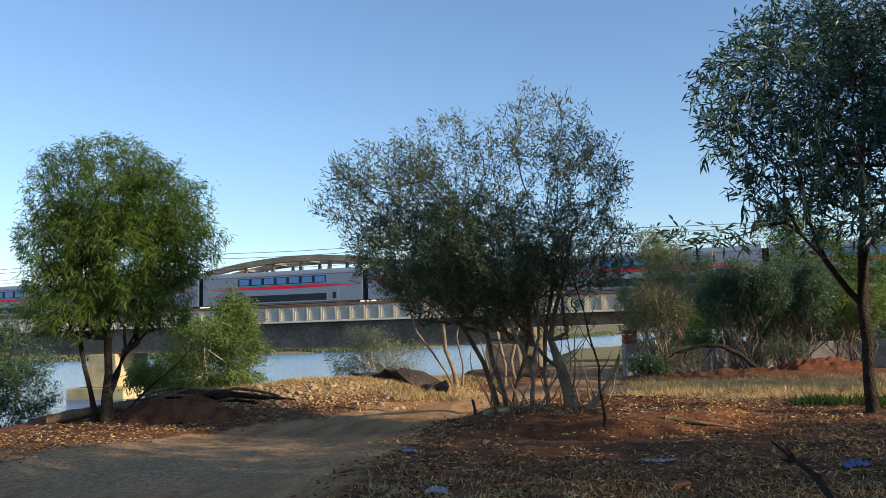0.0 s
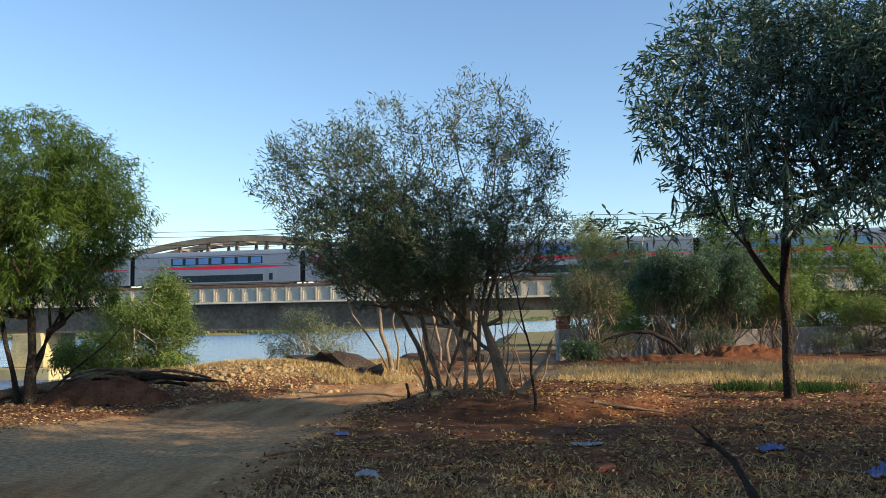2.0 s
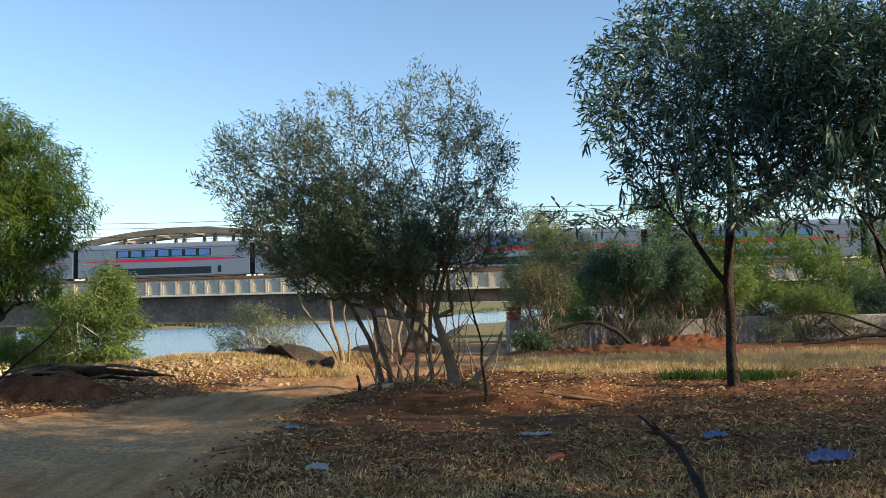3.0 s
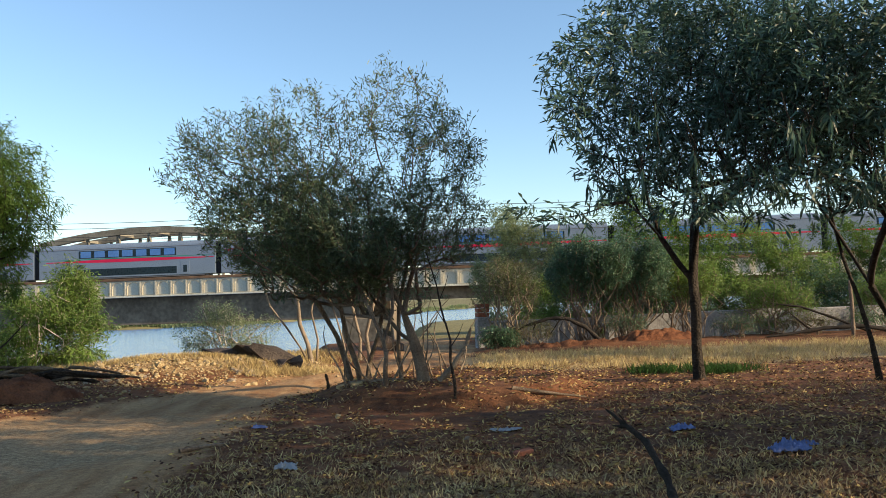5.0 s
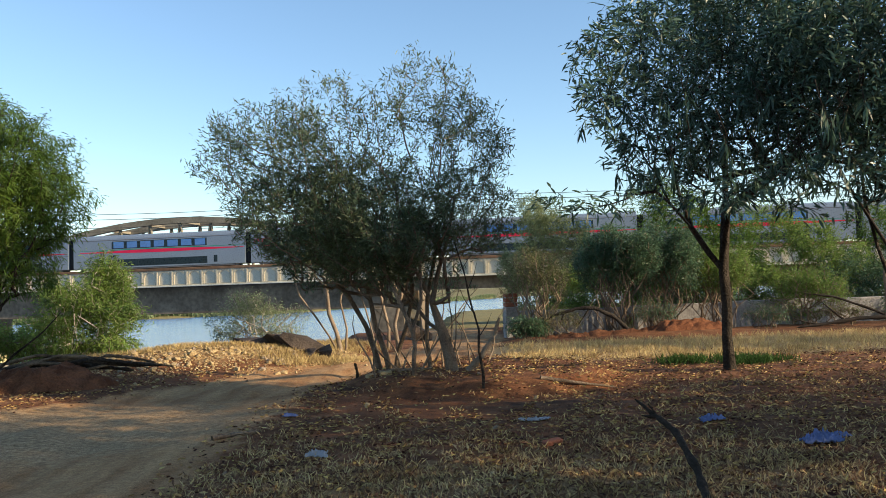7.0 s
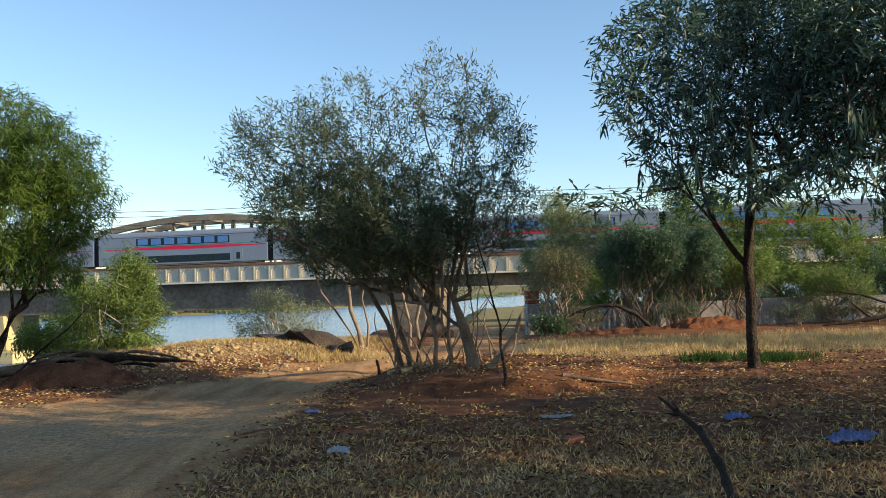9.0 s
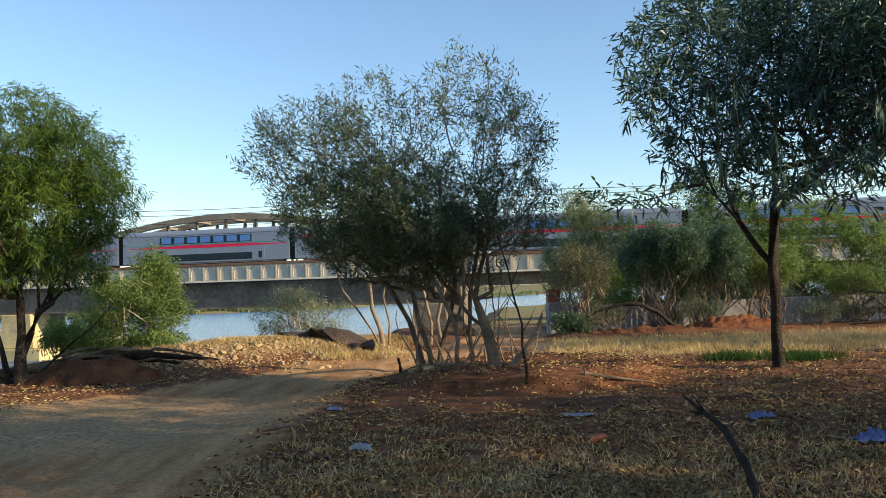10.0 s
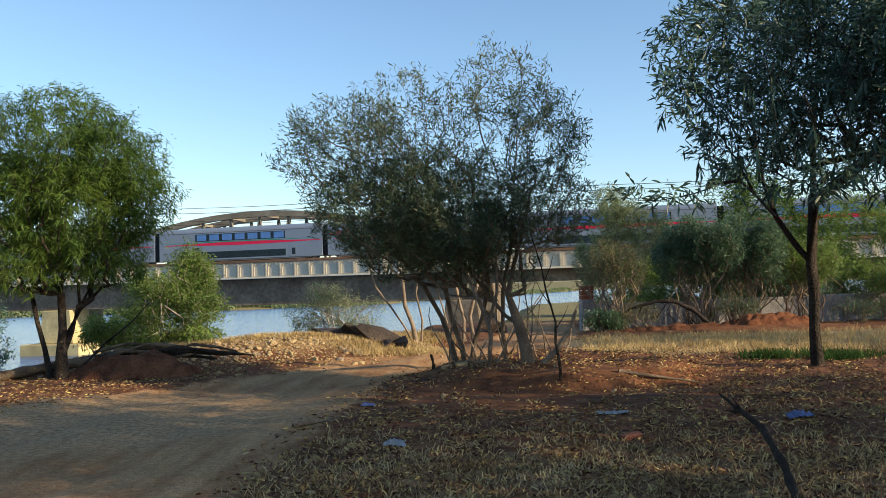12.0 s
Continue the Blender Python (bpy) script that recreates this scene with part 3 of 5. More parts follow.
# ---- train ----
def prism(bm, prof, x0, x1):
    """A closed profile of (y, z) drawn along x."""
    a = [bm.verts.new((x0, y, z)) for y, z in prof]
    b = [bm.verts.new((x1, y, z)) for y, z in prof]
    n = len(prof)
    for k in range(n):
        bm.faces.new([a[k], a[(k + 1) % n], b[(k + 1) % n], b[k]])
    bm.faces.new(a)
    bm.faces.new(b)
    bmesh.ops.recalc_face_normals(bm, faces=bm.faces)
    return bm


def swoosh(x0, x1, zmid, thick, y0, y1, lift=0.0):
    """A stripe that swells in the middle and runs out to thin ends."""
    bm = bmesh.new()
    n = 16
    rows = []
    for k in range(n + 1):
        u = k / n
        x = x0 + (x1 - x0) * u
        h = thick * (0.18 + 0.82 * math.sin(math.pi * u) ** 1.3) / 2
        z = zmid + lift * (2 * u - 1) ** 3
        rows.append([bm.verts.new(p) for p in ((x, y0, z - h), (x, y0, z + h), (x, y1, z + h), (x, y1, z - h))])
    for a, b in zip(rows[:-1], rows[1:]):
        for k in range(4):
            bm.faces.new([a[k], a[(k + 1) % 4], b[(k + 1) % 4], b[k]])
    bm.faces.new(rows[0])
    bm.faces.new(rows[-1])
    bmesh.ops.recalc_face_normals(bm, faces=bm.faces)
    return bm


def carriage():
    """A double-deck coach, its foot at the rail, its front face toward -y."""
    L2 = 12.2
    top = new("train_carriage")
    tagged(top, "silver double-deck train carriage with red and green stripes", "train carriage", "carriages of the train")
    prof = [(0.0, 0.3), (0.0, 3.95), (0.1, 4.3), (0.35, 4.58), (0.8, 4.76), (1.45, 4.82), (2.1, 4.76), (2.55, 4.58), (2.8, 4.3), (2.9, 3.95), (2.9, 0.3)]
    part("body", prism(bmesh.new(), prof, -L2, L2), M_TRAIN, top)
    part("skirt", box(bmesh.new(), -L2 + 1.5, L2 - 1.5, 0.06, 2.84, 0.1, 0.295, 0.02), M_TRAIN_GREY, top)
    part("roof_rail", box(bmesh.new(), -L2 + 0.05, L2 - 0.05, -0.02, 0.1, 4.02, 4.1, 0.01), M_TRAIN_GREY, top)
    f = -0.012
    part("red_stripe", swoosh(-L2 + 1.0, L2 - 0.2, 2.45, 0.46, f, 0.05), M_RED, top, "red stripe along the side")
    part("green_stripe", swoosh(-L2 + 0.02, L2 - 0.02, 2.73, 0.13, f - 0.004, 0.05, 0.03), M_GREEN, top, "thin green stripe along the side")
    # upper windows: panes in a darker band
    part("window_band", box(bmesh.new(), -6.6, 6.9, f, 0.03, 2.86, 3.86, 0.01), M_GLASS_DARK, top, "dark band round the upper windows")
    for k in range(7):
        x = -5.63 + k * 1.93
        part("upper_window", box(bmesh.new(), x - 0.73, x + 0.73, f - 0.008, 0.02, 2.95, 3.78, 0.01), M_GLASS_BLUE, top, "blue-tinted upper window")
    band = part("lower_window", box(bmesh.new(), -6.95, 6.95, f - 0.004, 0.05, 0.5, 1.42, 0.01), M_GLASS_DARK, top, "dark lower window band")
    for k in range(6):
        x = -6.05 + k * 2.3
        part("pane", box(bmesh.new(), x - 0.98, x + 0.98, f - 0.012, 0.02, 0.6, 1.32, 0.01), M_GLASS_DARK, band)
    for side in (-1, 1):
        door = part("door", box(bmesh.new(), side * 8.1 - 0.62, side * 8.1 + 0.62, f, 0.05, 0.35, 2.12, 0.01), M_TRAIN, top)
        part("door_window", box(bmesh.new(), side * 8.1 - 0.26, side * 8.1 + 0.26, f - 0.006, 0.04, 0.6, 1.5, 0.01), M_GLASS_DARK, door)
    part("end_window", box(bmesh.new(), -6.95, -6.0, f - 0.004, 0.05, 1.72, 2.02, 0.01), M_GLASS_DARK, top)
    part("gangway", box(bmesh.new(), L2 + 0.01, L2 + 0.79, 0.3, 2.6, 0.3, 4.3, 0.05), M_RUBBER, top, "black rubber gangway")
    for x in (-10.9, -8.6, 8.6, 10.9):
        V, F = tube_arrays([([(x, 0.3, 0.46), (x, 0.42, 0.46)], [0.45, 0.45]), ([(x, 0.29, 0.46), (x, 0.3, 0.46)], [0.02, 0.45])], 20)
        raw("wheel", V, F, M_TRAIN_GREY, top)
    return top


COACH = 25.2
TRAIN_AT = BR @ Matrix.Translation((-4.0, 1.2, 5.66))
first = carriage()
first.matrix_world = TRAIN_AT
coaches = {k: copy_thing(first, TRAIN_AT @ Matrix.Translation((COACH * k, 0, 0))) for k in (-3, -2, -1, 1, 2, 3, 4)}


def lettering(words, size, material, parent, at, label):
    """Raised letters on a side that faces -y."""
    cu = bpy.data.curves.new("lettering", "FONT")
    cu.body, cu.size, cu.extrude, cu.offset = words, size, 0.006, 0.012
    ob = bpy.data.objects.new("lettering", cu)
    scene.collection.objects.link(ob)
    bpy.context.view_layer.update()
    me = bpy.data.meshes.new_from_object(ob.evaluated_get(bpy.context.evaluated_depsgraph_get()))
    bpy.data.objects.remove(ob)
    me.materials.clear()
    me.materials.append(material)
    sign = new("lettering", me)
    sign.parent = parent
    sign.matrix_local = Matrix.Translation(at) @ Matrix.Rotation(radians(90), 4, "X")
    return tagged(sign, label)


lettering("1", 0.8, M_WHITE, first, (-6.75, -0.03, 0.66), "white class number on the window band")
lettering("CAFETERIA", 0.6, M_RED, coaches[1], (-11.8, -0.03, 2.98), "red lettering on the carriage side")
for x in (-4.2, 1.8):
    part("yellow_panel", box(bmesh.new(), x - 1.0, x + 1.0, -0.04, 0.0, 0.62, 1.3, 0.01), M_CREAM, coaches[1], "yellow panel low on the carriage side")

# overhead line
for y, z, r in ((2.6, 11.1, 0.025), (2.6, 11.6, 0.03), (2.6, 12.75, 0.035), (7.0, 13.9, 0.035)):
    V, F = tube_arrays([([tuple(BR @ Vector((s, y, z - 0.25 * math.cos(s / 60 * 2 * math.pi)))) for s in range(-160, 200, 6)], [r] * 60)], 4)
    tagged(raw("overhead_cable", V, F, M_CABLE), "thin dark overhead cable above the railway", "cable", "overhead line")

for s in (-72.0, 20.0, 118.0):
    mast = new("catenary_mast")
    mast.matrix_world = BR @ Matrix.Translation((s, 6.6, 0))
    tagged(mast, "grey steel mast carrying the overhead line", "mast", "overhead line masts")
    part("post", box(bmesh.new(), -0.13, 0.13, -0.35, -0.09, 3.2, 14.4, 0.02), M_TRAIN_GREY, mast)
    part("arm", box(bmesh.new(), -0.06, 0.06, -4.3, 0.45, 12.9, 13.02), M_TRAIN_GREY, mast)

# ---- low concrete wall behind the grass ----
def low_wall():
    top = new("concrete_wall")
    top.matrix_world = Matrix.Translation((3.25, 26.9, 0)) @ Matrix.Rotation(radians(5), 4, "Z")
    tagged(top, "low grey concrete wall at the edge of the grass", "wall", kind="structure")
    for k in range(9):
        part("wall_panel", box(bmesh.new(), k * 3.6 + 0.015, k * 3.6 + 3.585, 0, 0.35, -0.6, 0.8 + 0.02 * (k % 3) + 0.012 * k, 0.025), M_CONC_WALL, top)
    part("end_pier", box(bmesh.new(), -0.45, -0.01, -0.08, 0.45, -0.6, 0.95, 0.03), M_CONC_WALL, top)
    for k in range(3):
        part("brick", box(bmesh.new(), -0.43, -0.03, -0.06, 0.43, 0.955 + k * 0.15, 1.09 + k * 0.15, 0.02), M_BRICK, top)
    return top


low_wall()

# ---- trees ----
def foot(x, y):
    return (x, y, gz(x, y) - 0.03)


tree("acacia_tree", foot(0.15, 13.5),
     [[(-0.88, 1.15, -0.2), (-0.98, 1.1, 0.3), (-1.12, 1.05, 0.75), (-1.4, 0.9, 1.3), (-1.9, 0.6, 2.0)],
      [(-0.7, 1.05, -0.2), (-0.78, 1.0, 0.25), (-0.95, 0.95, 0.75), (-1.05, 0.8, 1.4), (-1.0, 0.7, 2.0)],
      [(-0.64, 1.1, -0.2), (-0.56, 1.1, 0.3), (-0.4, 1.0, 0.75), (-0.28, 0.9, 1.3), (-0.3, 0.7, 2.1)],
      [(0.38, 0.0, -0.25), (0.33, 0.0, 0.2), (0.22, 0.0, 0.65), (0.06, 0.0, 1.15), (-0.24, 0.05, 1.8), (-0.42, 0.1, 2.5), (-0.5, 0.1, 3.2)],
      [(0.1, 0.0, 1.05), (0.16, 0.1, 1.6), (0.35, 0.1, 2.2), (0.5, 0.1, 2.9)],
      [(0.3, 0.1, 0.45), (0.0, 0.2, 0.8), (-0.3, 0.3, 1.2), (-0.75, 0.4, 1.8)],
      [(-0.25, -0.6, -0.25), (-0.26, -0.6, 0.25), (-0.24, -0.55, 0.5), (-0.27, -0.5, 0.72)],
      [(-0.27, -0.5, 0.72), (-0.45, -0.4, 1.15), (-0.7, -0.2, 1.7), (-1.0, 0, 2.2)],
      [(-0.27, -0.5, 0.72), (-0.12, -0.4, 1.2), (-0.12, -0.2, 1.8), (0.1, 0, 2.5)],
      [(0.02, 0.7, -0.2), (-0.05, 0.7, 0.5), (-0.02, 0.6, 1.2), (0.15, 0.4, 2.0)]],
     [(-2.65, 0, 3.7, 1.3, 1.1, 0.95, 0.7), (-1.5, 0, 4.0, 1.2, 1.2, 1.1, 0.6), (0.15, 0, 4.5, 0.95, 0.9, 1.0, 0.6), (0.8, 0, 3.7, 0.8, 1.0, 1.05, 0.7), (0.6, 0, 2.6, 0.95, 1.1, 0.75, 0.8), (-2.0, 0, 2.6, 1.25, 1.2, 0.85, 1.2), (-0.8, 0, 2.6, 1.5, 1.4, 1.1, 1.25), (-1.1, 0.3, 1.75, 1.3, 1.0, 0.5, 1.1), (-0.3, 0.2, 1.5, 1.3, 0.9, 0.5, 0.45)],
     3600, 62000, M_LEAF, "multi-stemmed grey-green acacia tree on bare red earth", bark=M_BARK, seed=3, stem_r=0.11, caps=(0.055, 0.05, 0.04, 0.1, 0.055, 0.03, 0.038, 0.028, 0.028, 0.04), length=0.1, width=0.0175, fade=0.6, bare=1.5, hang=-0.1, droop=0.12)

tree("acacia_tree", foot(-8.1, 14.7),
     [[(0.05, 0, -0.1), (0.04, 0, 0.45), (0.07, 0, 0.95), (0.05, 0, 1.6), (0.1, 0, 2.4)], [(0.04, 0, 0.5), (0.2, 0, 0.9), (0.36, 0, 1.35), (0.75, 0, 2.1), (1.1, 0, 2.9)], [(-0.12, 0.2, -0.1), (-0.24, 0.3, 0.6), (-0.36, 0.3, 1.1), (-0.46, 0.3, 1.7)]],
     [(-0.05, 0, 4.35, 1.4, 1.4, 1.2, 1.0), (1.0, 0, 4.2, 1.05, 1.2, 1.0, 1.0), (1.4, 0, 3.45, 0.85, 0.9, 0.85, 1.1), (-0.65, 0, 3.4, 0.9, 1.0, 1.0, 1.3), (0.3, 0, 3.2, 1.5, 1.3, 1.0, 1.3), (-0.6, 0, 2.3, 1.0, 1.0, 0.7, 1.7), (0.6, 0, 2.35, 1.1, 1.0, 0.65, 1.5)],
     3000, 66000, M_LEAF_BRIGHT, "round-crowned acacia tree with bright green leaves on the bank", bark=M_BARK_DARK, seed=5, stem_r=0.115, length=0.13, width=0.017, hang=0.5, droop=0.35)

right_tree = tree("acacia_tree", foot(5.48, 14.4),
     [[(0, 0, -0.1), (-0.03, 0, 0.6), (0.0, 0, 1.2), (-0.03, 0, 1.8), (0.05, -0.1, 2.8), (0.1, -0.4, 4.0), (0.2, -0.8, 4.8), (0.3, -1.1, 5.5)], [(-0.02, 0, 1.7), (-0.25, 0, 2.1), (-0.55, -0.1, 2.6), (-0.72, -0.4, 3.2), (-0.8, -1.2, 4.1)], [(0.1, -0.1, 2.8), (0.45, -0.7, 3.1), (0.9, -1.2, 3.4), (1.3, -1.8, 3.9)],
      [(-0.5, -0.2, 2.65), (-0.8, -1.8, 2.9), (-0.9, -3.2, 2.95), (-1.2, -4.4, 2.8)], [(0.9, -1.2, 3.4), (0.9, -2.6, 3.4), (0.8, -3.8, 3.0)]],
     [(-1.1, -3.02, 4.96, 1.05, 1.2, 1.05, 1), (-0.4, -0.96, 6.0, 1.5, 1.5, 1.2, 1), (-0.72, -2.98, 3.84, 1.0, 1.2, 0.85, 1.2), (0.7, -1.47, 5.6, 1.5, 1.5, 1.3, 1), (0.42, -2.46, 3.9, 1.2, 1.3, 0.9, 1.2), (1.5, -2.03, 4.87, 1.6, 1.5, 1.5, 1), (-1.35, -5.0, 4.05, 0.55, 0.6, 0.5, 0.9), (-1.5, -5.06, 2.68, 0.85, 0.5, 0.17, 2.0), (-0.1, -4.45, 2.8, 0.9, 0.8, 0.35, 0.9), (1.22, -4.5, 2.7, 1.0, 0.8, 0.4, 0.6)],
     3000, 28000, M_LEAF_LONG, "large dark acacia tree with long drooping leaves", bark=M_BARK_DARK, seed=8, stem_r=0.1, caps=(0.1,), least=(0.1, 0.06, 0.045), length=0.155, width=0.03, hang=0.15, droop=0.22)

def sprays(parent, bunches, count, seed):
    """Bunches of long leaves that hang from drooping twigs."""
    rng = np.random.default_rng(seed)
    twigs, at, way = [], [], []
    for c in bunches:
        for _ in range(count):
            a = np.array(c) + rng.normal(size=3) * np.array([0.28, 0.25, 0.12])
            b = a + np.array([rng.normal() * 0.12, rng.normal() * 0.12, -rng.uniform(0.15, 0.4)])
            top_ = a + np.array([rng.normal() * 0.2, rng.normal() * 0.2, rng.uniform(0.2, 0.35)])
            twigs.append((np.array([top_, a, b]), [0.007, 0.005, 0.003]))
            n = int(rng.integers(5, 10))
            f = rng.uniform(0, 1, n)[:, None]
            at.append(a * (1 - f) + b * f)
            way.append(np.stack([rng.normal(size=n) * 0.4, rng.normal(size=n) * 0.4, -np.ones(n)], 1))
    V, F = tube_arrays(twigs, 4)
    tagged(raw("drooping_twig", V, F, M_BARK_DARK, parent), kind="stuff")
    V, F = leaf_arrays(rng, np.concatenate(at), np.concatenate(way), 0.24, 0.034, 0.1)
    tagged(raw("hanging_leaves", V, F, M_LEAF_LONG, parent), kind="stuff")


sprays(right_tree, [(-0.9, -3.4, 3.4), (-0.4, -4.2, 3.25), (0.1, -4.4, 3.15), (0.7, -4.1, 3.25), (1.2, -4.5, 3.05), (-1.3, -4.0, 4.3), (-0.3, -3.9, 4.0), (0.9, -3.8, 4.0), (1.6, -3.6, 3.6)], 5, 71)

sprout_rng = np.random.default_rng(15)
for k in range(18):
    x, y = 0.15 + sprout_rng.uniform(-1.1, 1.3), 13.5 + sprout_rng.uniform(-0.2, 1.3)
    hgt, lx = sprout_rng.uniform(0.7, 1.7), sprout_rng.normal() * 0.45
    pts = np.array([[x + lx * s + 0.14 * math.sin(4.5 * s + k) * s, y, gz(x, y) - 0.03 + hgt * s] for s in np.linspace(0, 1, 8)])
    V, F = tube_arrays([(pts, np.linspace(0.02, 0.006, 8))], 6)
    tagged(raw("sprout", V, F, M_BARK_PALE if k % 3 else M_BARK, smooth=True), "thin bare sprout beside the tree's stems", "sprout", "sprouts round the tree")

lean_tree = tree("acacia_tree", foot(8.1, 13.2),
     [[(0, 0, -0.1), (-0.1, 0, 0.7), (-0.26, 0, 1.4), (-0.45, 0, 2.1), (-0.6, -0.2, 2.9), (-0.6, -0.8, 3.7)], [(0.65, 0.1, -0.1), (0.32, 0.08, 0.8), (-0.05, 0, 1.6), (-0.4, -0.05, 2.3), (-0.8, -0.3, 3.1), (-1.1, -0.8, 3.9)]],
     [(-0.46, -3.0, 4.5, 1.6, 1.5, 1.4, 1), (0.6, -2.5, 4.3, 1.7, 1.6, 1.6, 1), (-0.66, -3.9, 3.1, 1.0, 1.0, 0.5, 0.5), (0.25, -3.0, 3.1, 1.3, 1.2, 0.6, 0.6)],
     2200, 19000, M_LEAF_LONG, "leaning acacia tree with long drooping dark leaves", bark=M_BARK_DARK, seed=9, stem_r=0.1, caps=(0.08, 0.055), length=0.155, width=0.03, hang=0.15, droop=0.22)

# tree out of view, added only to shade the ground and the other trees
shade_tree = tree("acacia_tree", (8.4, 3.4, gz(8.4, 3.4) - 0.03),
     [[(0, 0, 0), (-0.1, 0, 1.2), (0.1, 0.1, 2.4), (0.2, 0.1, 4.0), (0.1, 0, 6.0)], [(0, 0, 1.4), (-0.7, 0.2, 2.6), (-1.3, 0.3, 4.0)], [(0.1, 0.1, 2.4), (0.9, -0.4, 3.4), (1.6, -0.7, 4.6)]],
     [(-1.6, 0, 5.0, 1.7, 1.8, 1.5, 1), (0, 0.8, 6.6, 2.0, 2.0, 1.7, 1), (1.6, -0.5, 5.4, 1.9, 1.9, 1.6, 1), (0.2, -1.2, 3.9, 1.8, 1.6, 1.0, 0.7), (-0.4, 1.6, 4.2, 1.8, 1.6, 1.0, 0.7)],
     900, 7200, M_LEAF_DARK, "tall unseen acacia tree added to cast shade", bark=M_BARK_DARK, seed=12, stem_r=0.17, length=0.24, width=0.042, hang=0.5, droop=0.35, turn=0.6)

sprays(lean_tree, [(-0.9, -3.9, 3.1), (-0.4, -4.2, 3.2), (0.2, -4.0, 3.1), (-0.7, -4.6, 3.6), (0.3, -4.3, 3.9)], 5, 72)

# unseen copies added beside and behind the path to cast shade and block sky
for x, y, a, k in ((4.9, -1.9, 40, 0.95), (6.7, 0.9, 160, 1.0), (11.5, 5.7, 210, 0.87), (20.0, 7.0, 77, 0.75), (17.0, 4.5, 200, 0.7), (19.5, 4.2, 260, 1.0), (14.2, 1.6, 20, 1.2), (0.5, -7.0, 15, 1.1), (-5.0, -5.5, 130, 1.0), (-9.5, -2.0, 250, 0.95), (4.0, -9.5, 70, 1.2), (-2.5, -11.0, 200, 1.2), (20.5, 16.0, 140, 1.0)):
    copy_thing(shade_tree, pose(x, y, gz(x, y) - 0.03, 0, 0, a) @ Matrix.Scale(k, 4))


def bush(x, y, w, h, leaf, leaves, label, seed, low=0.15, bark=None, tips=420, length=0.11, width=0.025, stems=6, stem_r=0.03, name="bush", category="bush"):
    rng = np.random.default_rng(seed)
    st = []
    for k in range(stems):
        a = rng.uniform(-1, 1)
        b = rng.uniform(-1, 1)
        lean = rng.normal(size=4) * 0.06 * w
        st.append([(a * w * 0.2, b * w * 0.12, 0), (a * w * 0.22 + lean[0], b * w * 0.14, h * 0.12), (a * w * 0.25 + lean[1], b * w * 0.15, h * 0.24), (a * w * 0.28 + lean[2], b * w * 0.17, h * 0.36), (a * w * 0.32 + lean[3], b * w * 0.2, h * 0.5)])
    lobes = []
    for k in range(11):
        zz = low + 0.2 + (0.74 - low - 0.2) * ((k * 5) % 11) / 10
        wide = 0.36 * math.sqrt(max(0.15, 1 - ((zz - 0.45) / 0.5) ** 2))
        u = -wide + 2 * wide * (k / 10) + rng.uniform(-0.05, 0.05)
        lobes.append((u * w, rng.uniform(-0.2, 0.2) * w, h * zz, w * rng.uniform(0.15, 0.22), w * 0.22, h * rng.uniform(0.16, 0.24), 1))
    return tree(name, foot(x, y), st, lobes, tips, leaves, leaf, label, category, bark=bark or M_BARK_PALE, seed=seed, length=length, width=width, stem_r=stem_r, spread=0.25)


bush(-8.4, 20.2, 3.1, 2.5, M_LEAF_LIME, 15000, "leafy bright green bush on the river bank", 21, low=-0.12, tips=900, stems=16, bark=M_TWIG_PALE, length=0.14, width=0.026)
bush(-7.9, 21.0, 1.5, 3.1, M_LEAF_LIME, 5000, "slender bright green shoots behind the bush", 49, low=0.4, tips=300, stems=4, bark=M_TWIG_PALE, length=0.14, width=0.024)
bush(-9.0, 18.4, 1.2, 1.0, M_LEAF_LIME, 3000, "low green bush on the river bank", 41, low=0.0)
bush(-5.0, 25.2, 3.2, 2.0, M_LEAF_PALE, 6500, "pale twiggy bush behind the rocks", 22, low=0.0, tips=800, length=0.1, width=0.02, bark=M_TWIG_PALE, stems=14, stem_r=0.035)
bush(-13.2, 18.6, 3.0, 5.6, M_LEAF_DARK, 22000, "dark leafy tree at the river's edge", 42, low=0.0, name="tree", category="tree")
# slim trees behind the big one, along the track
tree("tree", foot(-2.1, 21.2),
     [[(0.05, 0, -0.1), (-0.06, 0, 0.5), (-0.25, 0, 1.0), (-0.3, 0, 1.7), (-0.2, 0, 2.6)], [(0.0, 0.2, -0.1), (-0.25, 0.2, 0.4), (-0.6, 0.2, 0.95), (-1.0, 0.2, 1.5), (-1.2, 0.2, 2.2)], [(0.15, 0.1, -0.1), (0.2, 0.1, 0.6), (0.05, 0.1, 1.3), (0.2, 0.1, 2.2)]],
     [(-0.9, 0, 2.9, 0.9, 0.9, 0.8, 1), (0.1, 0, 3.3, 1.0, 0.9, 0.9, 1), (-0.4, 0, 2.3, 0.9, 0.8, 0.4, 0.7)],
     420, 9000, M_LEAF, "slim leaning tree with pale bare stems", bark=M_BARK_PALE, seed=43, stem_r=0.06, length=0.11, width=0.022)
tree("tree", foot(-0.9, 22.4),
     [[(0.0, 0, -0.1), (0.04, 0, 0.6), (-0.1, 0, 1.2), (-0.05, 0, 2.4)], [(-0.3, 0.1, -0.1), (-0.45, 0.1, 0.6), (-0.6, 0.1, 1.2), (-0.9, 0.1, 2.1)], [(0.3, 0, -0.1), (0.2, 0, 0.7), (0.4, 0, 1.5), (0.7, 0, 2.3)]],
     [(-0.7, 0, 3.0, 0.9, 0.9, 0.8, 1), (0.5, 0, 3.1, 0.9, 0.9, 0.9, 1), (0, 0, 2.4, 1.0, 0.8, 0.4, 0.7)],
     420, 8000, M_LEAF, "slim tree with pale bare stems", bark=M_BARK_PALE, seed=44, stem_r=0.055, length=0.11, width=0.022)
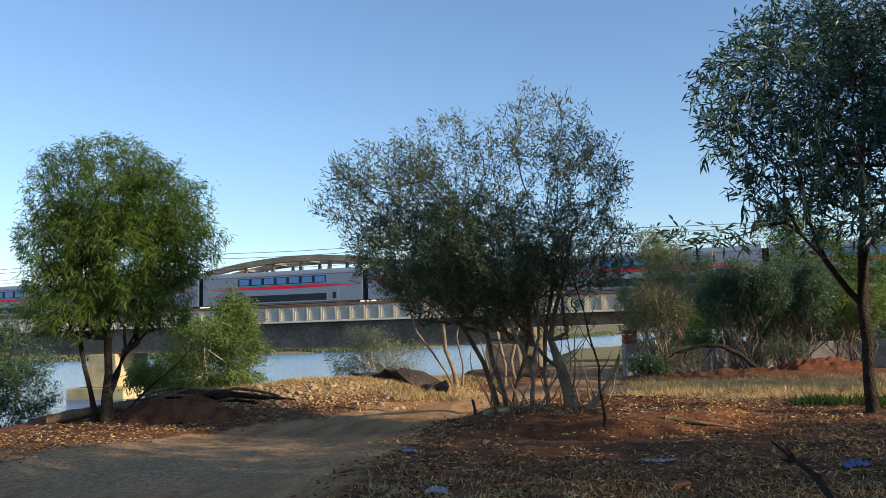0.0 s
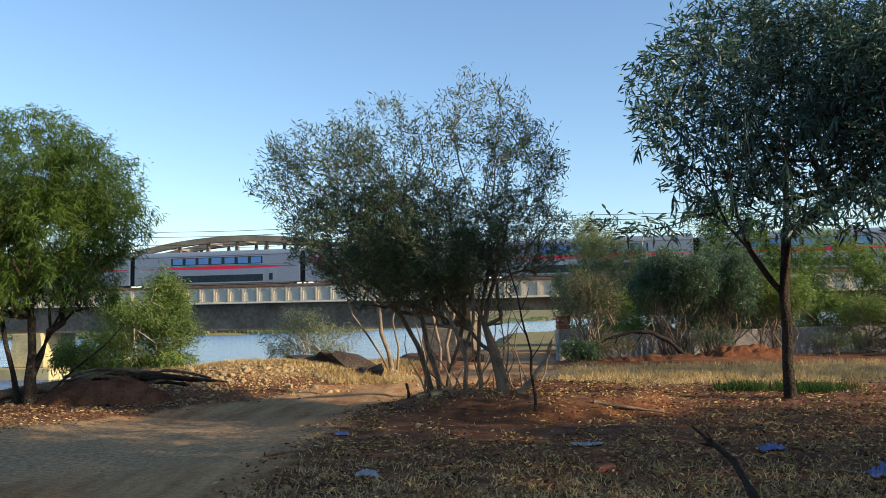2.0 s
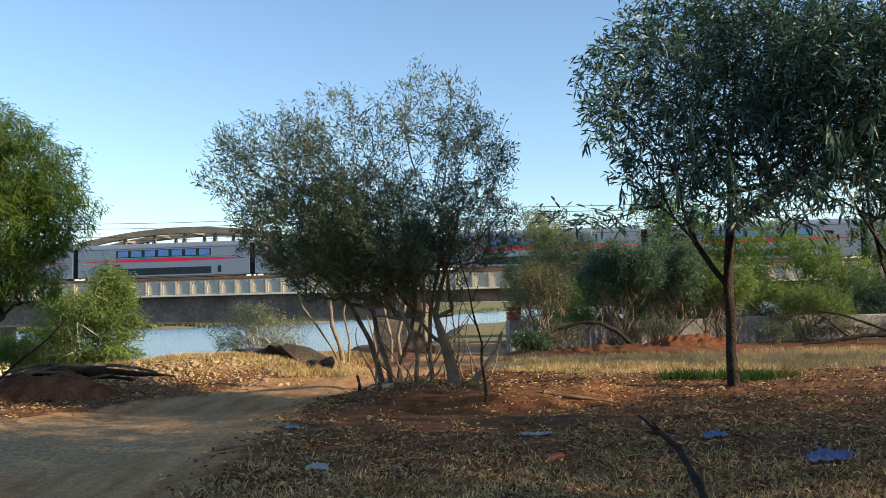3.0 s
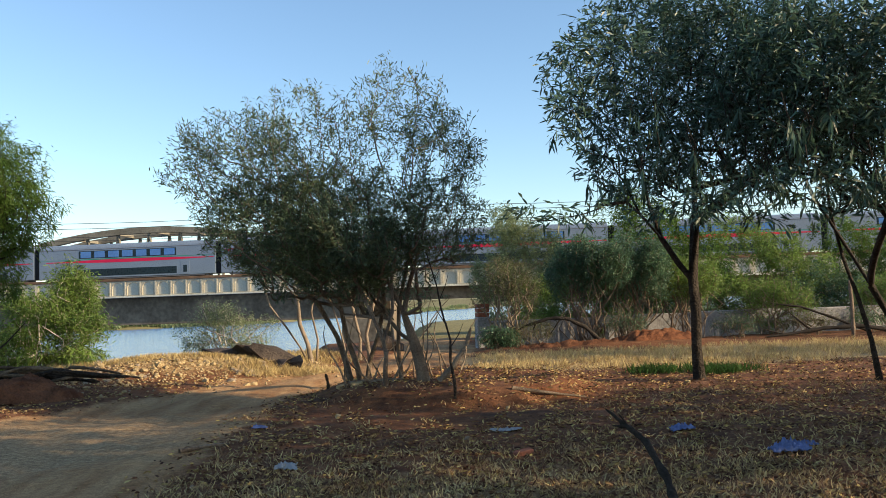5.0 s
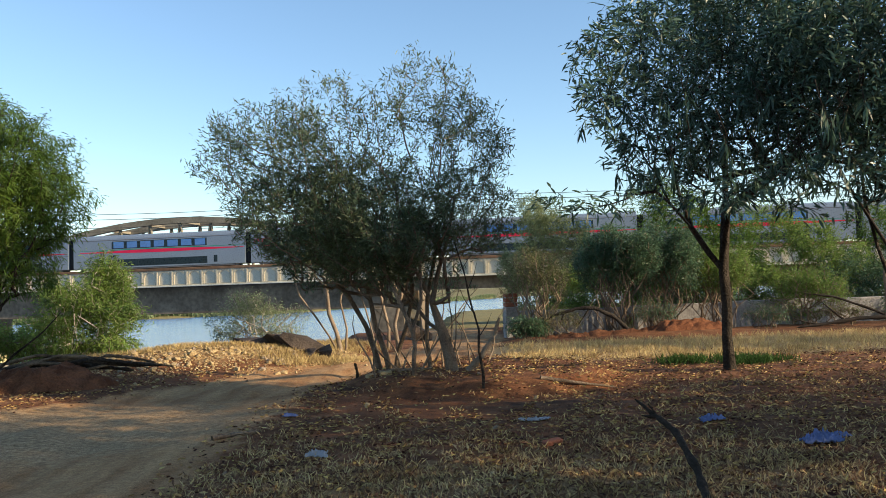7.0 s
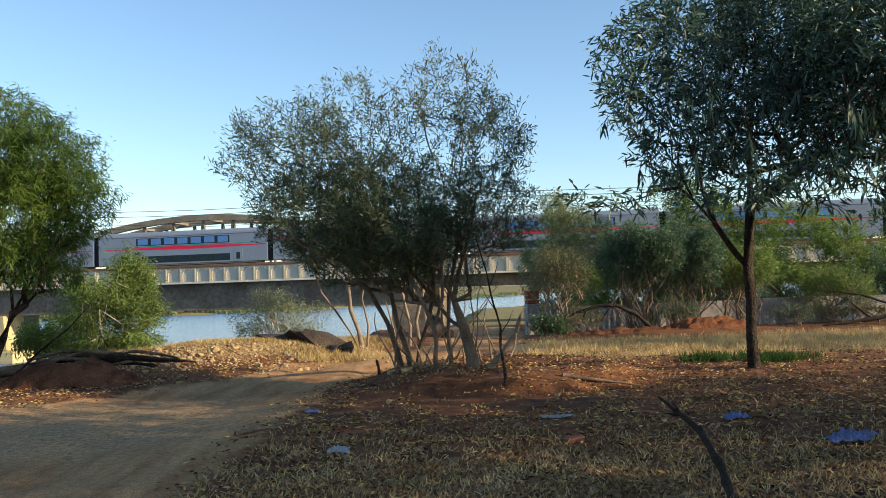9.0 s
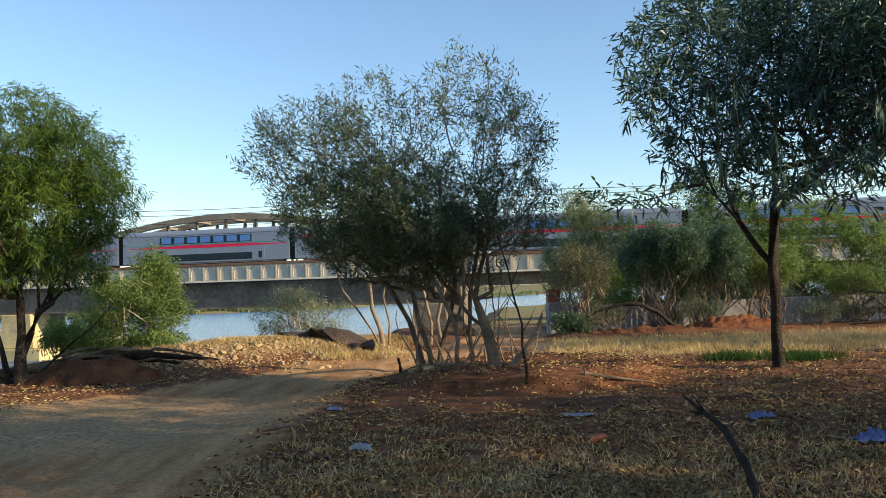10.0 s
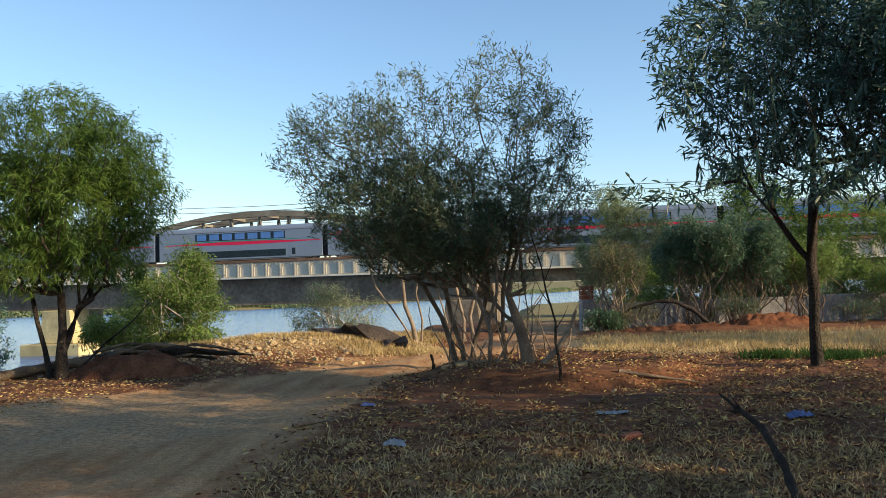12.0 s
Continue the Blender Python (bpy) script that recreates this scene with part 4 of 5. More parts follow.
# thicket along the wall
for k, (x, y, w, hh) in enumerate(((6.2, 28.6, 4.4, 2.6), (9.4, 28.9, 4.6, 2.7), (12.8, 29.2, 4.6, 2.7), (16.2, 29.4, 4.8, 2.8), (20.0, 29.6, 4.8, 2.8))):
    bush(x, y, w, hh, M_LEAF_DARK if k % 2 else M_LEAF_LIME, 15000, "low green hedge growing behind the wall", 80 + k, low=-0.15, tips=500, stems=14, length=0.13, width=0.03)
bush(3.7, 26.0, 2.4, 3.2, M_LEAF_BROWN, 6500, "olive brown twiggy bush before the wall", 23, low=0.35, stems=24, stem_r=0.04, length=0.09, width=0.018, bark=M_BARK_PALE, tips=700)
bush(5.3, 33.5, 4.4, 6.2, M_LEAF_PALE, 34000, "tall pale green tree behind the wall", 24, name="tree", category="tree", length=0.15, width=0.03, tips=900, low=-0.1)
bush(6.3, 26.0, 2.7, 3.8, M_LEAF_DARK, 22000, "dark green many-stemmed bush before the wall", 25, low=0.34, stems=30, stem_r=0.036, bark=M_BARK, tips=800, length=0.12)
bush(7.9, 26.2, 2.7, 3.9, M_LEAF_DARK, 20000, "dark green many-stemmed bush before the wall", 45, low=0.34, stems=30, stem_r=0.036, bark=M_BARK, tips=800, length=0.12)
bush(9.8, 26.6, 2.5, 3.2, M_LEAF_LIME, 11000, "green many-stemmed bush before the wall", 46, low=0.36, stems=26, stem_r=0.036, bark=M_BARK, tips=700, length=0.12)
bush(10.2, 31.0, 4.8, 6.4, M_LEAF_BRIGHT, 24000, "sunlit green tree behind the wall", 26, name="tree", category="tree", length=0.16, width=0.034, tips=900, low=-0.16)
bush(14.2, 30.6, 5.0, 5.2, M_LEAF_LIME, 20000, "sunlit green tree behind the wall", 27, name="tree", category="tree", length=0.16, width=0.034, tips=900, low=-0.16)
bush(13.0, 27.0, 2.6, 2.2, M_LEAF_LIME, 4500, "thin green bush before the wall", 47, low=0.3, stems=14, bark=M_BARK_PALE, tips=500)
bush(18.4, 30.6, 5.2, 5.0, M_LEAF_BRIGHT, 22000, "green tree behind the wall", 28, name="tree", category="tree", length=0.16, width=0.034, tips=900, low=-0.16)
bush(16.6, 26.4, 2.4, 2.3, M_LEAF_LIME, 4500, "thin green bush before the wall", 48, low=0.3, stems=12, bark=M_BARK_PALE, tips=500)
bush(22.5, 30.0, 5.0, 4.3, M_LEAF, 22000, "green tree behind the wall", 29, name="tree", category="tree", length=0.16, width=0.034, tips=900)
for k, (x, y, w, hh) in enumerate(((4.4, 25.4, 1.5, 1.1), (7.4, 25.5, 1.6, 1.1), (11.2, 26.2, 1.6, 1.0), (13.6, 26.0, 1.9, 1.1), (18.4, 25.6, 2.2, 1.3))):
    bush(x, y, w, hh, M_LEAF_BROWN if k % 3 == 0 else M_LEAF_DARK, 1300, "low tangled dry shrub before the wall", 60 + k, low=0.05, bark=M_BARK if k % 2 else M_BARK_PALE, tips=320, stems=14, stem_r=0.022, length=0.08, width=0.018)
bush(3.3, 25.3, 1.3, 0.7, M_LEAF_DARK, 3500, "low dark green bush by the end of the wall", 30, low=0.0)


# ---- earth, stones and timber ----
def lump(rng, rx, ry, rz, rough=0.18, sub=2):
    """An angular stone."""
    bm = bmesh.new()
    bmesh.ops.create_icosphere(bm, subdivisions=sub, radius=1.0)
    cuts = [(Vector(rng.normal(size=3)).normalized(), rng.uniform(0.45, 0.85)) for _ in range(9)]
    for v in bm.verts:
        for n, d in cuts:
            e = v.co.dot(n) - d
            if e > 0:
                v.co -= n * e
        v.co *= 1 + rng.normal() * rough * 0.15
        v.co = Vector((v.co.x * rx, v.co.y * ry, v.co.z * rz))
    return bm


def block(rng, rx, ry, rz):
    """A broken block of rock with flat faces."""
    bm = bmesh.new()
    for _ in range(11):
        v = Vector(rng.normal(size=3)).normalized()
        m = max(abs(v.x), abs(v.y), abs(v.z))
        v = v.lerp(v / m, 0.9) * rng.uniform(0.85, 1.05)
        bm.verts.new((v.x * rx, v.y * ry, v.z * rz))
    got = bmesh.ops.convex_hull(bm, input=bm.verts)
    bmesh.ops.delete(bm, geom=[g for g in got["geom_interior"] if isinstance(g, bmesh.types.BMVert)], context="VERTS")
    bmesh.ops.bevel(bm, geom=list(bm.edges), offset=0.01, segments=1, affect="EDGES")
    return bm


def mound(name, x, y, rx, ry, h, material, label, seed, category="soil heap", turn=0.0):
    """A crumbly heap of earth lying on the ground."""
    rng = np.random.default_rng(seed)
    n = 44
    u = np.linspace(-1, 1, n)
    U, W_ = np.meshgrid(u, u)
    c, s = math.cos(turn), math.sin(turn)
    X = x + U * rx * c - W_ * ry * s
    Y = y + U * rx * s + W_ * ry * c
    prof = np.clip(1 - U ** 2 - W_ ** 2 + wobble(X, Y, 1.0, seed) * 0.55, 0, None) ** 0.8
    Z = ground_z(X, Y) - 0.06 + prof * h + (rng.normal(size=X.shape) * 0.018 + wobble(X, Y, 0.3, seed + 1) * 0.07) * (prof > 0.02)
    i, j = np.meshgrid(np.arange(n - 1), np.arange(n - 1), indexing="ij")
    F = np.stack([i * n + j, i * n + j + 1, (i + 1) * n + j + 1, (i + 1) * n + j], -1).reshape(-1, 4)
    return tagged(raw(name, np.stack([X, Y, Z], -1).reshape(-1, 3), F, material, smooth=True), label, category)


mound("earth_mound", -6.9, 15.3, 1.3, 0.8, 0.42, M_SOIL_RED, "heap of dug red soil beside the track", 3, turn=0.25)
mound("earth_mound", 8.2, 24.9, 1.5, 0.55, 0.28, M_SOIL_BRIGHT, "heap of sunlit red soil under the bushes", 5)
mound("earth_mound", 5.3, 24.9, 2.2, 0.5, 0.14, M_SOIL_RED, "low bank of red soil before the wall", 6)

stone_rng = np.random.default_rng(77)
stone_meshes = []
for k in range(10):
    me = bpy.data.meshes.new("stone")
    bm = lump(stone_rng, 1.0, stone_rng.uniform(0.7, 1.0), stone_rng.uniform(0.5, 0.8), sub=1)
    bm.to_mesh(me)
    bm.free()
    me.materials.append(M_STONE if k < 7 else M_STONE_GREY)
    stone_meshes.append(me)
rubble = empty("rubble_bank", (-4.6, 20.0, 0))
tagged(rubble, "bank of pale broken stones and dry earth along the river", "rubble")
for k in range(290):
    u, v = stone_rng.uniform(-1, 1), stone_rng.normal() * 0.42
    x = -4.5 + u * 3.1 * math.cos(0.55) - v * 1.5 * math.sin(0.55) + 0.2
    y = 19.2 + u * 3.1 * math.sin(0.55) + v * 1.5 * math.cos(0.55)
    s = 0.035 + 0.095 * stone_rng.random() ** 2.4
    ob = new("stone", stone_meshes[int(stone_rng.integers(10))])
    ob.parent = rubble
    ob.matrix_parent_inverse = rubble.matrix_world.inverted()
    ob.matrix_world = pose(x, y, gz(x, y) + s * 0.1, 20 * stone_rng.normal(), 20 * stone_rng.normal(), 360 * stone_rng.random()) @ Matrix.Scale(s, 4)
scatter = empty("loose_stones", (-7.0, 14.0, 0))
tagged(scatter, "small loose stones along the bank and track edge", "stones")
for k in range(150):
    if k < 90:
        x, y = stone_rng.uniform(-9.6, -3.2), 0
        y = 14.6 + (x + 9.6) * 0.24 + stone_rng.normal() * 0.45
    else:
        x, y = stone_rng.uniform(-3, 9), stone_rng.uniform(6, 14)
    s = 0.015 + 0.05 * stone_rng.random() ** 2.5
    ob = new("stone", stone_meshes[int(stone_rng.integers(10))])
    ob.parent = scatter
    ob.matrix_parent_inverse = scatter.matrix_world.inverted()
    ob.matrix_world = pose(x, y, gz(x, y) + s * 0.3, 20 * stone_rng.normal(), 20 * stone_rng.normal(), 360 * stone_rng.random()) @ Matrix.Scale(s, 4)

for x, y, rx, ry, rz, a, tilt, m, lab in (
        (-3.45, 20.9, 0.58, 0.34, 0.36, 20, 24, M_ROCK_DARK, "dark brown angular boulder on the bank"),
        (-2.9, 20.5, 0.6, 0.36, 0.24, -15, 24, M_ROCK_DARK, "long dark slab of rock leaning on a boulder"),
        (-4.3, 20.9, 0.5, 0.35, 0.22, 5, 4, M_ROCK_DARK, "low dark boulder on the bank"),
        (-2.3, 20.2, 0.4, 0.3, 0.22, 60, 8, M_ROCK_DARK, "dark grey boulder beside the track"),
        (-2.75, 20.0, 0.3, 0.22, 0.14, 130, 0, M_ROCK_DARK, "small dark boulder beside the track"),
        (-0.25, 27.2, 0.7, 0.5, 0.42, 10, 3, M_ROCK_DARK, "dark boulder under a pale block")):
    ob = part("boulder", block(stone_rng, rx, ry, rz), m)
    ob.matrix_world = pose(x, y, gz(x, y) + rz * 0.55, 0, tilt, a)
    tagged(ob, lab, "boulder")


ob = part("stone_block", block(stone_rng, 0.25, 0.22, 0.2), M_STONE)
ob.matrix_world = pose(-0.08, 27.1, gz(-0.25, 27.2) + 0.82, 0, 4, 15)
tagged(ob, "sunlit cream stone block resting on a dark boulder", "stone block")


def limb(name, pts, radii, material, label, category, sides=9, seed=1, knots=0.12, side_twigs=()):
    rng = np.random.default_rng(seed)
    pts = np.asarray(pts, float)
    t = np.linspace(0, len(pts) - 1, len(pts) * 5)
    fine = np.stack([np.interp(t, np.arange(len(pts)), pts[:, k]) for k in range(3)], 1)
    fine += np.cumsum(rng.normal(size=fine.shape) * 0.15 * radii[0], axis=0) * 0.4 * np.sin(np.linspace(0, np.pi, len(fine)))[:, None]
    rr = np.interp(t, np.arange(len(radii)) * (len(pts) - 1) / (len(radii) - 1), radii) * (1 + rng.normal(size=len(t)) * knots)
    rr[-1] *= 0.3
    paths = [(fine, rr)]
    for at, way, ln, r in side_twigs:
        a = fine[int(at * (len(fine) - 1))]
        paths.append((np.array([a, a + np.array(way) * ln * 0.5 + rng.normal(size=3) * 0.02, a + np.array(way) * ln]), [r, r * 0.7, r * 0.3]))
    V, F = tube_arrays(paths, sides)
    V += rng.normal(size=V.shape) * radii[0] * 0.06
    return tagged(raw(name, V, F, material, smooth=True), label, category)


def on(x, y, h=0.0):
    return (x, y, gz(x, y) + h)


limb("log", [on(-9.4, 14.95, 0.1), on(-8.7, 15.3, 0.12), on(-7.8, 15.8, 0.2)], [0.1, 0.1, 0.08], M_WOOD, "weathered dark log lying on the bank", "log", seed=1)
for k, (x, y, z, ln, a, r) in enumerate(((-8.0, 15.7, 0.28, 2.9, 0.22, 0.05), (-7.7, 15.9, 0.36, 2.3, 0.28, 0.04), (-7.3, 15.8, 0.46, 1.9, 0.12, 0.035), (-6.7, 15.75, 0.4, 2.0, 0.2, 0.04), (-6.4, 16.1, 0.46, 1.6, 0.05, 0.03), (-7.6, 15.6, 0.32, 1.5, 0.4, 0.035), (-7.0, 15.6, 0.36, 2.4, 0.3, 0.03), (-7.9, 16.0, 0.42, 2.2, 0.1, 0.03), (-6.2, 15.8, 0.34, 1.7, 0.35, 0.03))):
    x, ln = x - 0.2, ln * 0.88
    limb("log", [on(x, y, z * 0.7), on(x + ln * 0.35, y + ln * 0.35 * a, z + 0.05), on(x + ln * 0.7, y + ln * 0.6 * a, z), on(x + ln, y + ln * a, z * 0.75)], [r, r * 1.1, r * 0.6], M_WOOD if k % 3 else M_BARK_DARK, "weathered branch log stacked on the soil heap", "log", seed=30 + k, knots=0.18)
limb("dead_branch", [on(-8.0, 15.1, 0.05), on(-7.5, 15.3, 0.6), on(-7.0, 15.4, 1.0), on(-6.75, 15.6, 1.35)], [0.024, 0.018, 0.008], M_BARK_DARK, "bare dead branch leaning against the tree", "branch", seed=5)
limb("broken_branch", [on(2.02, 5.75, -0.05), (2.04, 6.1, 0.2), (1.99, 6.4, 0.42), (1.87, 6.62, 0.53), (1.75, 6.7, 0.65)], [0.034, 0.03, 0.022, 0.01], M_BARK_BLACK, "dark broken branch sticking up from the litter", "branch", seed=6, knots=0.15, side_twigs=((0.72, (-0.8, 0.1, 0.05), 0.14, 0.02), (0.8, (-0.1, 0, 0.6), 0.1, 0.012)))
limb("stake", [(0.9, 12.05, -0.05), (0.91, 12.05, 0.35), (0.86, 12.05, 0.7), (0.88, 12.05, 1.0), (0.76, 12.1, 1.45), (0.7, 12.1, 1.8), (0.55, 12.1, 2.3)], [0.024, 0.018, 0.008], M_BARK_DARK, "thin dark stem standing in the soil", "stem", seed=7, side_twigs=((0.45, (0.4, 0, 0.7), 0.5, 0.008), (0.6, (-0.4, 0, 0.8), 0.6, 0.008), (0.75, (0.3, 0.1, 0.8), 0.5, 0.006)))
limb("stump", [on(-1.12, 14.4, -0.05), on(-1.13, 14.4, 0.12), on(-1.17, 14.4, 0.27)], [0.032, 0.026, 0.02], M_BARK_DARK, "small dark stump at the tree's foot", "stump", seed=8)
limb("cut_branch", [on(0.75, 13.35, 0.0), on(1.0, 13.35, 0.25), on(1.22, 13.4, 0.55), on(1.3, 13.4, 0.85)], [0.06, 0.045, 0.025], M_BARK_PALE, "pale cut branch at the tree's foot", "branch", seed=9)
limb("fallen_bough", [on(6.45, 25.12, 0.0), on(6.02, 25.16, 0.5), on(5.44, 25.21, 0.8), on(4.87, 25.31, 0.86), on(4.20, 25.50, 0.7), on(3.53, 25.69, 0.35), on(3.06, 25.79, 0.3)], [0.07, 0.06, 0.045, 0.02], M_BARK_DARK, "long arched bough bent down to the ground", "branch", seed=10, side_twigs=((0.6, (-0.3, 0, -0.8), 0.6, 0.025), (0.4, (-0.5, 0, -0.7), 0.7, 0.025), (0.75, (-0.5, 0, 0.6), 0.7, 0.02)))
limb("fallen_bough", [on(15.85, 24.83, 0.12), on(14.71, 24.83, 0.3), on(13.56, 24.93, 0.26), on(12.41, 25.02, 0.1), on(11.65, 25.02, 0.05)], [0.07, 0.065, 0.03], M_BARK_BLACK, "dark fallen bough lying in the dry grass", "branch", seed=11, side_twigs=((0.6, (-0.6, 0, 0.5), 1.2, 0.04), (0.75, (-0.8, 0, 0.2), 1.0, 0.03)))
limb("fallen_bough", [on(15.09, 25.12, 0.1), on(13.94, 25.12, 0.6), on(12.99, 25.21, 0.95), on(12.03, 25.31, 1.1)], [0.05, 0.04, 0.015], M_BARK_BLACK, "dark leaning bough reaching up from the grass", "branch", seed=12)
limb("post", [on(13.75, 23.68, -0.1), on(13.75, 23.68, 0.9), on(13.73, 23.68, 1.75)], [0.055, 0.05, 0.05], M_BARK, "upright grey post in the dry grass", "post", seed=13)
for k, (x, y, a, ln) in enumerate(((-0.75, 14.0, 0.3, 0.7), (-0.4, 13.85, -0.2, 0.6), (1.8, 12.4, 0.1, 1.2), (-2.4, 9.4, 0.5, 0.5))):
    limb("fallen_stick", [on(x, y, 0.02), on(x + ln * 0.5, y + a * 0.3, 0.04), on(x + ln, y + a * 0.5, 0.02)], [0.03, 0.015], M_BARK_PALE if k < 2 else M_BARK, "fallen stick lying on the ground", "stick", seed=20 + k)


# ---- litter ----
def crumpled(name, x, y, w, d, h, material, label, category, seed):
    """A crumpled sheet with folds, lying on the ground."""
    rng = np.random.default_rng(seed)
    n = 22
    u = np.linspace(-1, 1, n)
    U, W_ = np.meshgrid(u, u)
    edge = 1 + 0.16 * np.sin(np.arctan2(W_, U) * 3 + seed) + 0.03 * np.sin(np.arctan2(W_, U) * 7)
    X, Y = x + U * w / 2 * edge, y + W_ * d / 2 * edge
    Z = ground_z(X, Y) + 0.012 + h * (0.35 + 0.5 * np.abs(wobble(U * 2, W_ * 2, 1.4, seed)) * 3) * (1 - 0.6 * np.maximum(np.abs(U), np.abs(W_)) ** 2) + rng.normal(size=U.shape) * h * 0.05
    i, j = np.meshgrid(np.arange(n - 1), np.arange(n - 1), indexing="ij")
    F = np.stack([i * n + j, i * n + j + 1, (i + 1) * n + j + 1, (i + 1) * n + j], -1).reshape(-1, 4)
    ob = tagged(raw(name, np.stack([X, Y, Z], -1).reshape(-1, 3), F, material, smooth=True), label, category)
    sol = ob.modifiers.new("thick", "SOLIDIFY")
    sol.thickness = 0.006
    return ob


crumpled("cloth", 3.83, 7.8, 0.36, 0.2, 0.13, M_CLOTH, "crumpled blue cloth dropped in the dry grass", "cloth", 2)
crumpled("cloth", 4.15, 8.1, 0.22, 0.1, 0.06, M_CLOTH, "small blue rag beside the cloth", "cloth", 5)
crumpled("cloth", 3.27, 9.25, 0.24, 0.2, 0.08, M_CLOTH, "torn blue scrap in the dry grass", "cloth", 3)
crumpled("plastic_bag", -1.05, 8.1, 0.2, 0.2, 0.07, M_PLASTIC, "crumpled pale plastic bag in the grass", "plastic bag", 4)
crumpled("plastic_bag", 1.35, 9.9, 0.36, 0.12, 0.04, M_PLASTIC, "grey plastic scrap lying on the soil", "plastic bag", 7)
crumpled("plastic_bag", -1.75, 10.9, 0.18, 0.12, 0.04, M_CLOTH, "blue scrap beside the track", "plastic bag", 8)
for x, y, a, lab in ((1.31, 8.35, 20, "broken red brick on the litter"), (-0.85, 13.8, 50, "pale broken block at the tree's foot"), (-0.6, 13.7, 10, "pale broken block at the tree's foot")):
    ob = part("broken_brick", box(bmesh.new(), -0.1, 0.1, -0.05, 0.05, -0.03, 0.03, 0.012), M_BRICK if "red" in lab else M_STONE)
    ob.matrix_world = pose(x, y, gz(x, y) + 0.025, 4, -6, a)
    tagged(ob, lab, "brick")


# ---- ground cover ----
def track_clear(x, y):
    d = np.abs(side_distance(x, y, TRACK))
    half = np.interp(y, [0, 11, 15, 20, 30], [2.9, 2.5, 1.5, 1.2, 1.3])
    return d - half


def leaf_litter():
    rng = np.random.default_rng(11)
    n = 110000
    a, r = np.radians(rng.uniform(-38, 40, n)), rng.uniform(4.2, 20, n)
    x, y = r * np.sin(a), r * np.cos(a)
    keep = (track_clear(x, y) > rng.uniform(-0.5, 0.5, n)) & (side_distance(x, y, SHORE) < -0.5) & (wobble(x, y, 1.1, 6) + rng.uniform(-0.4, 0.5, n) > -0.05 + 0.45 * bump_at(x, y, 0.2, 11.6, 2.0, 1.5))
    x, y = x[keep], y[keep]
    at = np.stack([x, y, ground_z(x, y) + rng.uniform(0.004, 0.03, len(x))], 1)
    way = rng.normal(size=at.shape) * np.array([1, 1, 0.22])
    V, F = leaf_arrays(rng, at, way, 0.065, 0.02, 0.05)
    tagged(raw("leaf_litter", V, F, M_LITTER), "tan fallen leaves scattered over the soil", "leaf litter", kind="stuff")


leaf_litter()


def gravel():
    """Small broken stones past counting, on the rubble bank."""
    rng = np.random.default_rng(61)
    n = 1900
    u, v = rng.uniform(-1, 1, n), rng.normal(size=n) * 0.5
    x = -4.3 + u * 3.4 * math.cos(0.55) - v * 1.5 * math.sin(0.55)
    y = 19.2 + u * 3.4 * math.sin(0.55) + v * 1.5 * math.cos(0.55)
    s = 0.014 + 0.03 * rng.random(n) ** 2
    base = np.array([[1, 0, 0], [-1, 0, 0], [0, 1, 0], [0, -1, 0], [0, 0, 0.7], [0, 0, -0.7]])
    V = base[None] * s[:, None, None] * rng.uniform(0.6, 1.3, (n, 6, 1))
    a = rng.uniform(0, 6.28, n)
    X = V[..., 0] * np.cos(a)[:, None] - V[..., 1] * np.sin(a)[:, None] + x[:, None]
    Y = V[..., 0] * np.sin(a)[:, None] + V[..., 1] * np.cos(a)[:, None] + y[:, None]
    Z = V[..., 2] + (ground_z(x, y) + s * 0.3)[:, None]
    F = np.array([[0, 2, 4], [2, 1, 4], [1, 3, 4], [3, 0, 4], [2, 0, 5], [1, 2, 5], [3, 1, 5], [0, 3, 5]])[None] + np.arange(n)[:, None, None] * 6
    tagged(raw("gravel", np.stack([X, Y, Z], -1).reshape(-1, 3), F.reshape(-1, 3), M_STONE), "small cream stones strewn over the bank", "gravel", kind="stuff")


gravel()


def tufts(name, count, blades, region, height, material, label, category, seed, wide=0.006, lean=0.45, spread=0.07, bounds=None):
    """Tufts of narrow blades where region(x, y) allows."""
    rng = np.random.default_rng(seed)
    a, r = np.radians(rng.uniform(-42, 46, count * 12)), 4.0 + 30 * rng.random(count * 12) ** 1.0
    x, y = r * np.sin(a), r * np.cos(a)
    if bounds:
        x, y = rng.uniform(bounds[0], bounds[1], len(x)), rng.uniform(bounds[2], bounds[3], len(x))
    w = region(x, y)
    keep = np.where(rng.random(len(x)) < w)[0][:count]
    x, y = np.repeat(x[keep], blades), np.repeat(y[keep], blades)
    x, y = x + rng.normal(size=len(x)) * spread, y + rng.normal(size=len(x)) * spread
    at = np.stack([x, y, ground_z(x, y) - 0.01], 1)
    way = np.stack([rng.normal(size=len(x)) * lean, rng.normal(size=len(x)) * lean, np.ones(len(x))], 1)
    V, F = leaf_arrays(rng, at, way, height, wide, 0.15)
    return tagged(raw(name, V, F, material), label, category, kind="stuff")


